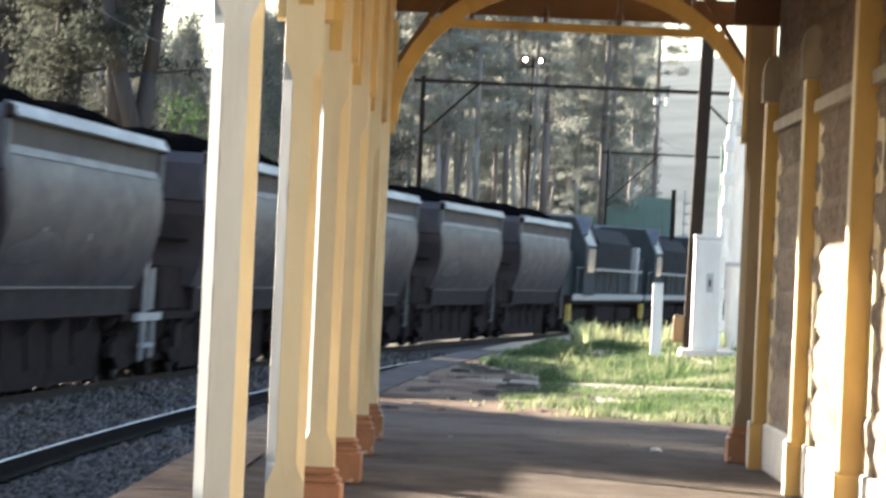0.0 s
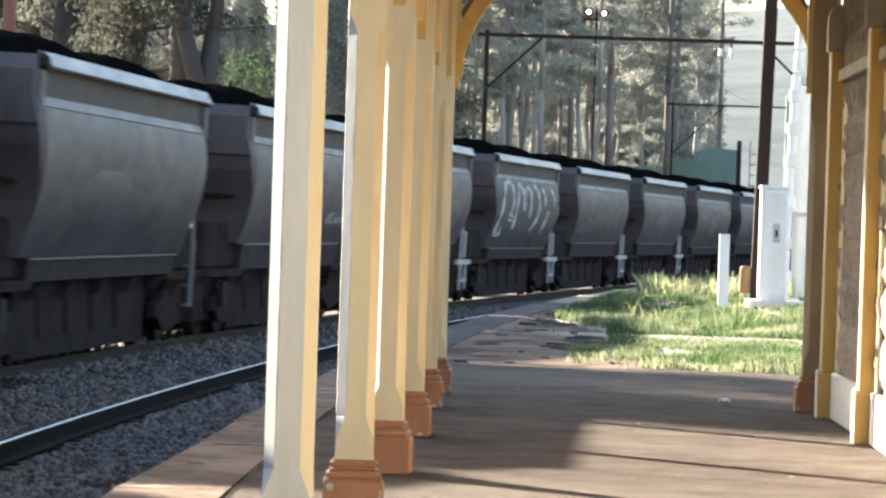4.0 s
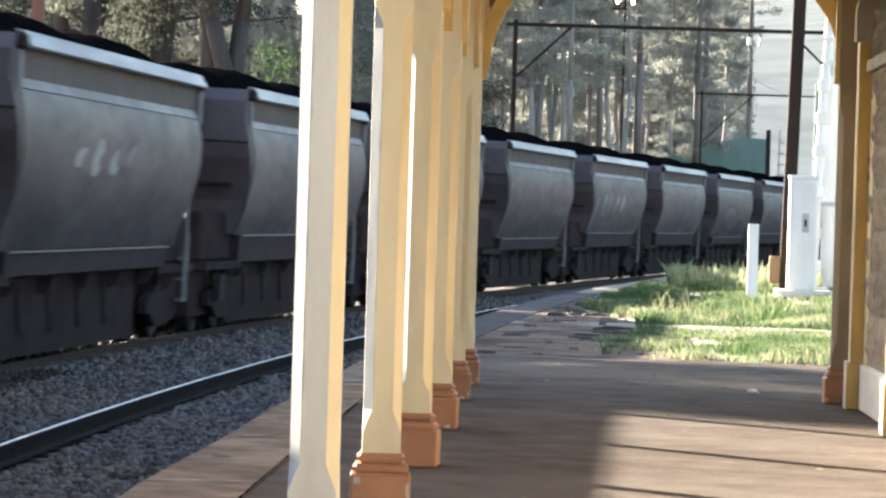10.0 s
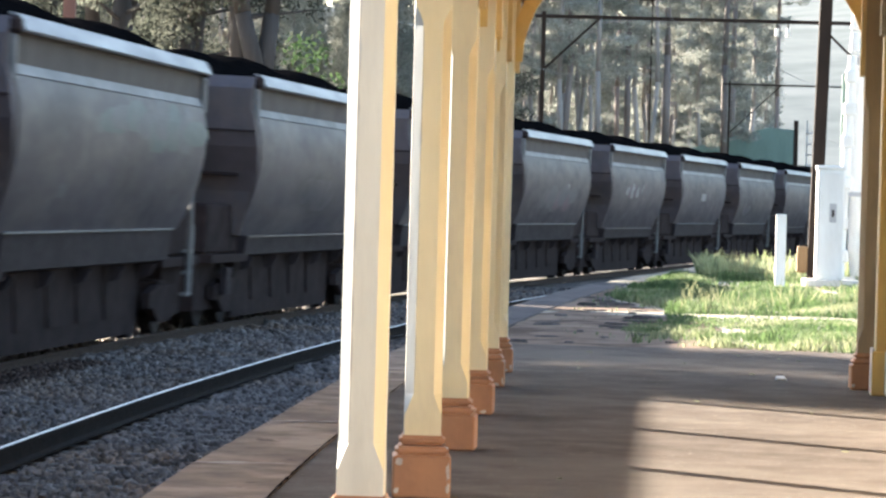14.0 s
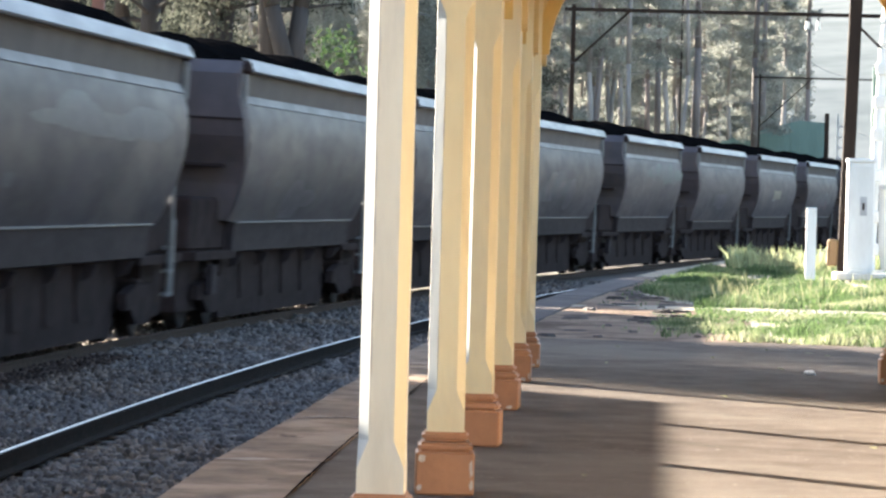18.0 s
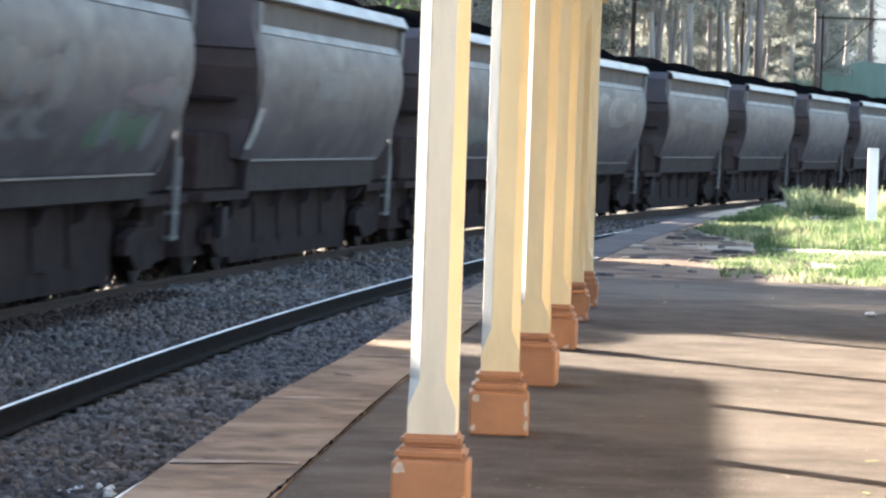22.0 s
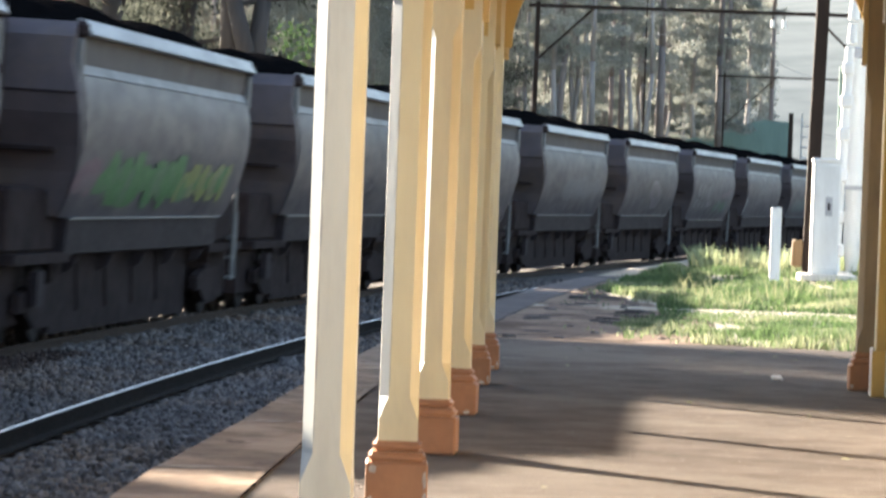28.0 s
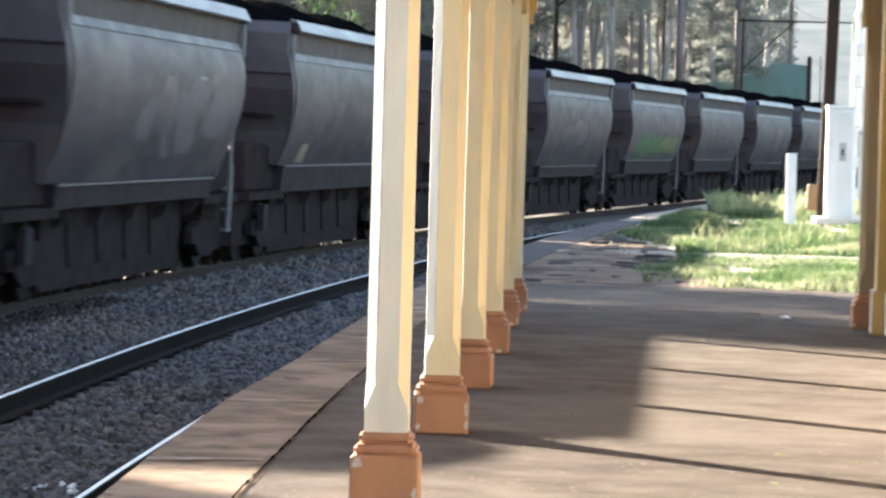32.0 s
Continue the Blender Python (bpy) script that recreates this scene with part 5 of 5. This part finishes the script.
def build_loco():
    w = thing("locomotive", "dark blue-grey diesel locomotive with sunlit cab roofs", "locomotive", group="locomotives of the coal train")
    part("frame", B(-10.6, 10.6, -1.35, 1.35, 1.05, 1.35, bevel=.03), M_UNDER, w)
    part("walkway_edge", B(-10.6, 10.6, -1.42, -1.36, 1.20, 1.42), M_PIPE, w, "pale walkway edge")
    part("walkway_edge", B(-10.6, 10.6, 1.36, 1.42, 1.20, 1.42), M_PIPE, w, "pale walkway edge")
    bm = bmesh.new()
    prism(bm, [(-.95, 1.36), (.95, 1.36), (.95, 3.25), (.62, 3.75), (-.62, 3.75), (-.95, 3.25)], -5.6, 9.6, axis="x")
    part("long_hood", bm, M_LOCO, w)
    for x in (-3.6, -1.4, .8, 3.0, 5.2):
        part("hood_door", B(x, x + 1.9, -.975, -.952, 1.5, 3.1), M_LOCO, w)
    bm = bmesh.new()
    prism(bm, [(-1.45, 1.36), (1.45, 1.36), (1.45, 3.15), (.95, 4.12), (-.95, 4.12), (-1.45, 3.15)], -8.5, -5.6, axis="x")
    part("cab", bm, M_LOCO, w)
    # sun on the roof slopes, put in as pale alloy plates on both sides
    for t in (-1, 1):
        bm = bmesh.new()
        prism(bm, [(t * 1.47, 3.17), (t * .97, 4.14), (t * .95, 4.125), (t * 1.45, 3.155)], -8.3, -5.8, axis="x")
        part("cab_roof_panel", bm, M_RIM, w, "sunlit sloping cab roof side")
    bm = bmesh.new()
    prism(bm, [(-10.3, 1.36), (-8.6, 1.36), (-8.5, 2.9), (-9.8, 2.7)], -1.0, 1.0, axis="y")
    part("nose", bm, M_LOCO, w)
    part("end_step", B(-10.75, -10.3, -1.3, -1.16, .45, 1.04), M_LOCOYEL, w, "yellow end steps")
    # another pale plate, for the sun on the cab's sloping front
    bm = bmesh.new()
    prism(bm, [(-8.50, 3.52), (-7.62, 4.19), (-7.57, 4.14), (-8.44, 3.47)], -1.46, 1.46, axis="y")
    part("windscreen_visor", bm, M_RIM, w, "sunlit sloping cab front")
    for t in (-1, 1):
        part("cab_window", B(-7.9, -6.0, *sorted((t * 1.452, t * 1.47)), 2.2, 3.05), M_GLASS, w)
        for i in range(12):
            x = -9.8 + 1.75 * i
            part("handrail_post", R((x, t * 1.39, 1.42), (x, t * 1.39, 2.35), .022, seg=6), M_RAILGREY, w)
        part("handrail", R((-10.2, t * 1.39, 2.35), (10.2, t * 1.39, 2.35), .022, seg=6), M_RAILGREY, w)
    part("fuel_tank", B(-3, 3, -1.2, 1.2, .3, 1.04, bevel=.1), M_UNDER, w)
    part("radiator_grille", B(6.5, 9.0, -1.0, 1.0, 2.4, 3.6), M_UNDER, w)
    bm = bmesh.new()
    prism(bm, [(-1.36, 2.35), (1.36, 2.35), (1.36, 3.35), (.9, 3.86), (-.9, 3.86), (-1.36, 3.35)], -4.6, 5.9, axis="x")
    part("dynamic_brake_housing", bm, M_COALBLUE, w, "dark blue-black equipment housing over the hood")
    for t in (-1, 1):
        part("hood_edge", B(-5.5, 9.5, *sorted((t * 1.37, t * 1.41)), 2.28, 2.36), M_PIPE, w, "pale ledge along the hood")
        part("end_pillar", B(8.9, 9.6, *sorted((t * .96, t * 1.25)), 1.45, 3.3, bevel=.04), M_PIPE, w, "pale grey pillar at the hood's end")
    part("exhaust_stack", B(1.0, 1.7, -.3, .3, 3.76, 4.0), M_UNDER, w)
    part("roof_fan", R((7.5, 0, 3.74), (7.5, 0, 3.86), .7), M_UNDER, w)
    for s in (-1, 1):
        c = s * 6.8
        bg = part("bogie", B(c - 2.1, c + 2.1, -1.1, 1.1, .4, .9, bevel=.05), M_UNDER, w)
        for a in (-1.6, 0, 1.6):
            bm = R((c + a, -.82, .5), (c + a, .82, .5), .5, seg=24)
            part("wheelset", bm, M_WHEEL, bg)
    return w


loco = build_loco()
LOCOS = [loco, copy_thing(loco, pose(0, 0, 0)), copy_thing(loco, pose(0, 0, 0))]


# ---- trees ----
def leaves(clumps, per, size, rng, flat=.7):
    """Small leaf sprays scattered in clumps: each clump is a centre and its radius."""
    vs, fs = [], []
    for c, r in clumps:
        n = max(8, int(per * r * r))
        d = rng.normal(0, 1, (n, 3))
        d /= np.linalg.norm(d, axis=1)[:, None]
        p = np.array(c) + d * (r * rng.uniform(.35, 1.0, (n, 1))) * np.array([1, 1, flat])
        a = rng.normal(0, 1, (n, 3))
        a /= np.linalg.norm(a, axis=1)[:, None]
        b = np.cross(a, rng.normal(0, 1, (n, 3)))
        b /= np.linalg.norm(b, axis=1)[:, None] + 1e-9
        s = size * rng.uniform(.6, 1.4, (n, 1))
        k = len(vs)
        quad = np.stack([p - a * s, p + b * s * .45, p + a * s, p - b * s * .45], 1)
        vs.extend(quad.reshape(-1, 3).tolist())
        fs.extend([(k + 4 * i, k + 4 * i + 1, k + 4 * i + 2, k + 4 * i + 3) for i in range(n)])
    return vs, fs


def trunk_mesh(bm, path, r0, r1):
    for i in range(len(path) - 1):
        f0, f1 = i / (len(path) - 1), (i + 1) / (len(path) - 1)
        rod(bm, path[i], path[i + 1], r0 + (r1 - r0) * f0, r0 + (r1 - r0) * f1, seg=8)


def build_tree(name, label, seed, h, r, crown_from, spread, nclump, per, leaf, m_leaf, lean=0.0, bark=None, flat=.7):
    rng = np.random.default_rng(seed)
    ob = thing(name, label, "tree")
    path = [Vector((0, 0, 0))]
    for i in range(1, 7):
        path.append(Vector((lean * i + rng.normal(0, .12) * (h / 20), rng.normal(0, .12) * (h / 20), h * i / 6)))
    bm = bmesh.new()
    trunk_mesh(bm, path, r, r * .25)
    clumps = []
    limbs = bmesh.new()
    for k in range(nclump):
        f = crown_from + (1 - crown_from) * ((k + .5) / nclump) ** .9
        base = path[min(5, int(f * 6))].lerp(path[min(6, int(f * 6) + 1)], (f * 6) % 1 if f < 1 else 1)
        a = rng.uniform(0, 6.28)
        ln = spread * (1.15 - .75 * (f - crown_from) / (1 - crown_from + 1e-6)) * rng.uniform(.35, 1.1)
        tip = base + Vector((math.cos(a) * ln, math.sin(a) * ln, rng.uniform(-.1, .35) * ln))
        rod(limbs, base, tip, r * .28 * (1.2 - f), .02, seg=5)
        clumps.append((tuple(tip), spread * rng.uniform(.24, .5)))
        if rng.random() < .6:
            clumps.append((tuple(base.lerp(tip, .6) + Vector(rng.normal(0, .2, 3))), spread * rng.uniform(.18, .36)))
    part("trunk", bm, bark or M_BARK, ob, smooth=True)
    tagged(part("branchwork", limbs, bark or M_BARK, ob), kind="stuff")
    vs, fs = leaves(clumps, per, leaf, rng, flat)
    raw("crown", vs, fs, m_leaf, ob, "clumped backlit foliage")
    return ob


def forest():
    rr = random.Random(12)
    L1 = "tall slender pine with a bare pale trunk and clumped foliage"
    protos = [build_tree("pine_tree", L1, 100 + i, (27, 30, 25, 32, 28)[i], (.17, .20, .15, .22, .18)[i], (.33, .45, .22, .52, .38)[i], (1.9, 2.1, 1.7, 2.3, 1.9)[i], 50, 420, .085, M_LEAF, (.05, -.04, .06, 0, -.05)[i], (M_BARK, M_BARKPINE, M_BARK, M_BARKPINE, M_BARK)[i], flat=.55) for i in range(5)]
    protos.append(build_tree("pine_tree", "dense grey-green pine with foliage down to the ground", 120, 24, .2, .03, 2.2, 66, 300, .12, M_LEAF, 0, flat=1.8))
    spots = []
    for row, y in enumerate((168, 178, 190, 204, 220, 240, 262, 282, 300)):
        xr = .0525 * (y + 10.6) - 1.0
        if row < 2:
            xr -= 5.0
        x = -34.0 - row * 2
        while x < xr:
            px, py = x + rr.uniform(-1.2, 1.2), y + rr.uniform(-4, 4)
            # a break in the wood, where low growth lets the sky through
            if not .053 < (.64 - px) / (py + 10.6) < .102:
                spots.append((px, py, row))
            x += rr.uniform(1.3, 2.7)
    used = set()
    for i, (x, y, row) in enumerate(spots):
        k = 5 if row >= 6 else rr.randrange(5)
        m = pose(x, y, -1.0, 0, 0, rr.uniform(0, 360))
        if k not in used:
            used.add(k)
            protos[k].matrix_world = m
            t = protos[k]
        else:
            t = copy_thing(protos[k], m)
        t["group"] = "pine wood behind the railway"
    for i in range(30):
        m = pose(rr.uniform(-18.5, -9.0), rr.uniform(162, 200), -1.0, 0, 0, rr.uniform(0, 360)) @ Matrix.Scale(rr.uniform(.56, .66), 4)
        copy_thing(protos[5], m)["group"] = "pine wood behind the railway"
    # broad gum trees close behind the train
    L2 = "broad dark-trunked tree with spreading limbs behind the train"
    g = [build_tree("gum_tree", L2, 200 + i, (17, 15)[i], (.44, .40)[i], (.42, .28)[i], (1.8, 2.4)[i], 64, 330, .075, M_LEAFNEAR, (-.26, -.2)[i], M_BARKDARK) for i in range(2)]
    places = [(-9.0, 84, 0), (-11.3, 87, 1), (-14.6, 92, 0), (-17.2, 95, 1), (-19.6, 101, 0), (-18.5, 112, 1), (-25.5, 118, 0), (-17.2, 124, 1), (-21.0, 132, 0), (-29.0, 132, 1), (-20.0, 146, 0), (-5.5, 152, 1), (-23, 150, 1), (-31, 152, 0)]
    for i, (x, y, k) in enumerate(places):
        m = pose(x, y, -1.0, 0, 0, (i * 77) % 360)
        if i < 2:
            for dx, dy in ((.9, .3), (-2.1, -.4)):
                bm = bmesh.new()
                trunk_mesh(bm, [Vector((0, 0, 5.2)), Vector((dx * .25, dy, 7.4)), Vector((dx * .5, dy, 9.8)), Vector((dx * .8, dy * 1.5, 12.5))], .30 - .10 * k, .08)
                part("limb", bm, M_BARKDARK, g[k], smooth=True)
            g[k].matrix_world = m
            t = g[k]
        else:
            t = copy_thing(g[k], m)
        t["group"] = "broad trees beside the railway"
    rngb = np.random.default_rng(7)
    bl = "rounded bright green shrub against the trees"
    b0 = None
    for i, (x, y, s) in enumerate(((-7.2, 77, 1.25), (-15.5, 96, 1.0), (-19.5, 104, .9), (-17, 100, 1.2), (-7.4, 126, 1.0))):
        if b0 is None:
            b0 = thing("shrub", bl, "shrub")
            cl = [((rngb.normal(0, .9), rngb.normal(0, .9), 1.2 + abs(rngb.normal(2.6, 1.1))), rngb.uniform(.6, 1.0)) for _ in range(26)]
            vs, fs = leaves(cl, 260, .09, rngb)
            raw("foliage", vs, fs, M_BUSH, b0)
            bm = bmesh.new()
            for a in range(5):
                rod(bm, (0, 0, 0), (math.cos(a * 1.25) * .9, math.sin(a * 1.25) * .9, 2.6), .07, .02, seg=6)
            part("stems", bm, M_BARK, b0)
            b0.matrix_world = pose(x, y, -1.0)
            continue
        copy_thing(b0, pose(x, y, -1.0, 0, 0, i * 70))


forest()


# tall trees added out of view across the tracks, sunward, to dapple the platform's end
for seed, s, spread, n in ((301, 10.35, 2.0, 160), (302, 13.3, 1.45, 150)):
    shade_tree = build_tree("gum_tree", "tall narrow gum tree across the tracks, its crown against the sun", seed, 27, .3, .36, spread, n, 240 if spread > 1 else 700, .15, M_LEAFNEAR, 0)
    ds = s - 11.44
    shade_tree.matrix_world = pose(1.3 - .701 * 60 + .713 * ds, 15 + .713 * 60 + .701 * ds, -1.0)


# ---- grass ----
def build_grass(name, count, zone, height, m, seed, label, width=.006):
    rng = np.random.default_rng(seed)
    vs, fs = [], []
    while len(fs) < 2 * count * .5:
        x, y = rng.uniform(-.6, 8.5), rng.uniform(19.2, 78)
        d = zone(x, y)
        if rng.random() > d:
            continue
        _, _, hd = on_track(y)
        g = -0.04 - (max(0.0, (y - 62) / 60) * .55)
        h = height * rng.uniform(.4, 1.25) * (.5 + .6 * d) * (.42 if 22.8 < y < 30 else 1.0) * (1 + .5 * noise.noise((x * 1.1, y * .5, 4)))
        a = rng.uniform(0, 6.28)
        w = width * (1 + y / 40)
        lx, ly = rng.normal(0, .35) * h, rng.normal(0, .35) * h
        ca, sa = math.cos(a) * w, math.sin(a) * w
        k = len(vs)
        vs += [(x - ca, y - sa, g), (x + ca, y + sa, g), (x + lx * .4 + ca * .7, y + ly * .4 + sa * .7, g + h * .6), (x + lx * .4 - ca * .7, y + ly * .4 - sa * .7, g + h * .6), (x + lx, y + ly, g + h)]
        fs += [(k, k + 1, k + 2, k + 3), (k + 3, k + 2, k + 4)]
    tagged(raw(name, vs, fs, m), label, "grass", kind="stuff")


def lawn(x, y):
    """How thick the grass stands: two strips with sand between, ragged at the dirt, thin round the cabinet."""
    e = edge_x(y, -2.4) + .12
    jag = .30 * noise.noise((x * 1.5, y * .6, 3)) + .15 * noise.noise((x * 4, y * 2, 6))
    if x < e or x > 1.3 + .105 * y or y < 20.0 + .35 * noise.noise((x * 3, y, 8)) + max(0.0, 1.3 - x) * 2.6:
        return 0.0
    n = max(0.0, min(1.0, .62 + 1.1 * noise.noise((x * 1.3, y * .45, 7.0))))
    if y < 27.0 + 2 * jag:
        return n if x > .92 + jag else .03
    if y < 30.4 + jag:
        return (.52 + .8 * max(0.0, noise.noise((x * 1.7, y * 1.4, 12)))) if x > 1.4 else .02
    if x < max(e, 1.62 - (y - 31) * .13) + jag:
        return .015
    if 43 < y < 51.5 and x > 2.75 + 2 * jag:
        return .16 * n
    if 53 + 2 * jag < y < 58.5 + 2 * jag and 1.2 < x < 3.0 + jag:
        return .05
    return n


build_grass("grass", 240000, lawn, .13, M_GRASS, 31, "rough green grass past the platform's end")
build_grass("weed_mound", 4200, lambda x, y: (1.0 if 53 < y < 64 and 2.6 < x < 6.5 and noise.noise((x * 1.6, y * .5, 5)) > .02 else 0.0), .34, M_WEED, 36, "tall green weeds in a tussocky mound", .009)
build_grass("tall_grass", 3000, lambda x, y: (1.0 if (52 < y < 64 and x > 2.4) or (30 < y < 36 and 1.6 < x < 2.5) or (30 < y < 40 and x > 2.2 and noise.noise((x, y * .4, 9)) > .2) else 0.0) * min(1, lawn(x, y) * 2), .30, M_SEED, 32, "dry seeding grass stems in the sun", .0035)
# dirt patch, ragged on the grass side
dv, df = [], []
for i in range(46):
    y = 19.35 + i * .5
    e = edge_x(y, -2.34)
    w = 3.6 if y < 20.3 else max(1.9 - e - max(0.0, y - 27) * .125, .25) + .12 * noise.noise((y * 1.3, 2, 1))
    for j in range(12):
        x = e + j * w / 11
        dv.append((x, y, -.021 - (.02 if j == 11 else 0) + .022 * noise.noise((x * 1.7, y * 1.1, 5))))
for i in range(45):
    for j in range(11):
        a = i * 12 + j
        df.append((a, a + 1, a + 13, a + 12))
tagged(raw("dirt_patch", dv, df, M_DIRT, smooth=True), "bare trodden dirt past the asphalt's edge", "dirt", kind="structure")
# dark clods, bark and sticks lying on the dirt
rd = random.Random(77)
bm = bmesh.new()
for _ in range(44):
    y = rd.uniform(20.0, 37)
    e = edge_x(y, -2.34)
    x = e + rd.uniform(.15, max(.5, 1.75 - e - max(0.0, y - 27) * .125))
    ln, wd, h = rd.uniform(.04, .20), rd.uniform(.03, .14), rd.uniform(.0, .02)
    a = rd.uniform(-.5, .5)
    dx, dy = math.cos(a) * ln, math.sin(a) * ln
    z = -.03
    ring = [bm.verts.new((x + dx * math.cos(k * 1.047) - dy * .3 * math.sin(k * 1.047) + rd.uniform(-.02, .02), y + dy * math.cos(k * 1.047) + wd * math.sin(k * 1.047), z)) for k in range(6)]
    top = [bm.verts.new((v.co.x * .7 + x * .3, v.co.y * .7 + y * .3, z + .02 + h * rd.uniform(.6, 1.2))) for v in ring]
    for k in range(6):
        bm.faces.new((ring[k], ring[(k + 1) % 6], top[(k + 1) % 6], top[k]))
    bm.faces.new(top)
tagged(part("ground_litter", bm, M_LITTER), "dark bark and clods scattered on the dirt", "litter", kind="stuff")


# ---- distance ----
def hills():
    vs, fs = [], []
    n, m = 90, 5
    for i in range(n + 1):
        a = -1.5 + 3.0 * i / n
        for j in range(m + 1):
            r = 900 + 260 * j
            z = -5 + (j / m) ** .8 * (150 + 60 * noise.noise((a * 2.3, j * .15, 0)) + 22 * noise.noise((a * 9, j * .4, 1)))
            vs.append((math.sin(a) * r, math.cos(a) * r, z))
    for i in range(n):
        for j in range(m):
            b = i * (m + 1) + j
            fs.append((b, b + m + 1, b + m + 2, b + 1))
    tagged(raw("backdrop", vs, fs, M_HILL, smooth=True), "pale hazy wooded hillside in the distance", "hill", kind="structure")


hills()


# ---- what moves ----
SLIP = [(0, 10.9), (2, 9.6), (4, 9.0), (6, 8.4), (9, 6.7), (13, 4.8), (16, 2.4), (19, -0.1), (23, -3.4), (28, -7.3), (32, -10.4)]


def front(t):
    """Where the first wagon's front rim is along the track at t seconds."""
    return 95.29 + LEN * t + float(np.interp(t, [s[0] for s in SLIP], [s[1] for s in SLIP]))


def on_rails(u):
    x, y, h = on_track(u, TC + .05)
    return pose(x, y, -DROP + .022, 1.7, 0, 90 - math.degrees(h))


def motions():
    for k, w in enumerate(WAGONS):
        walk(w, [(t, on_rails(front(t) - RIM / 2 - k * LEN)) for t in range(33)])
    for k, w in enumerate(LOCOS):
        walk(w, [(t, on_rails(front(t) - RIM / 2 + LEN / 2 + 11.0 + 22.0 * k)) for t in range(33)])


motions()
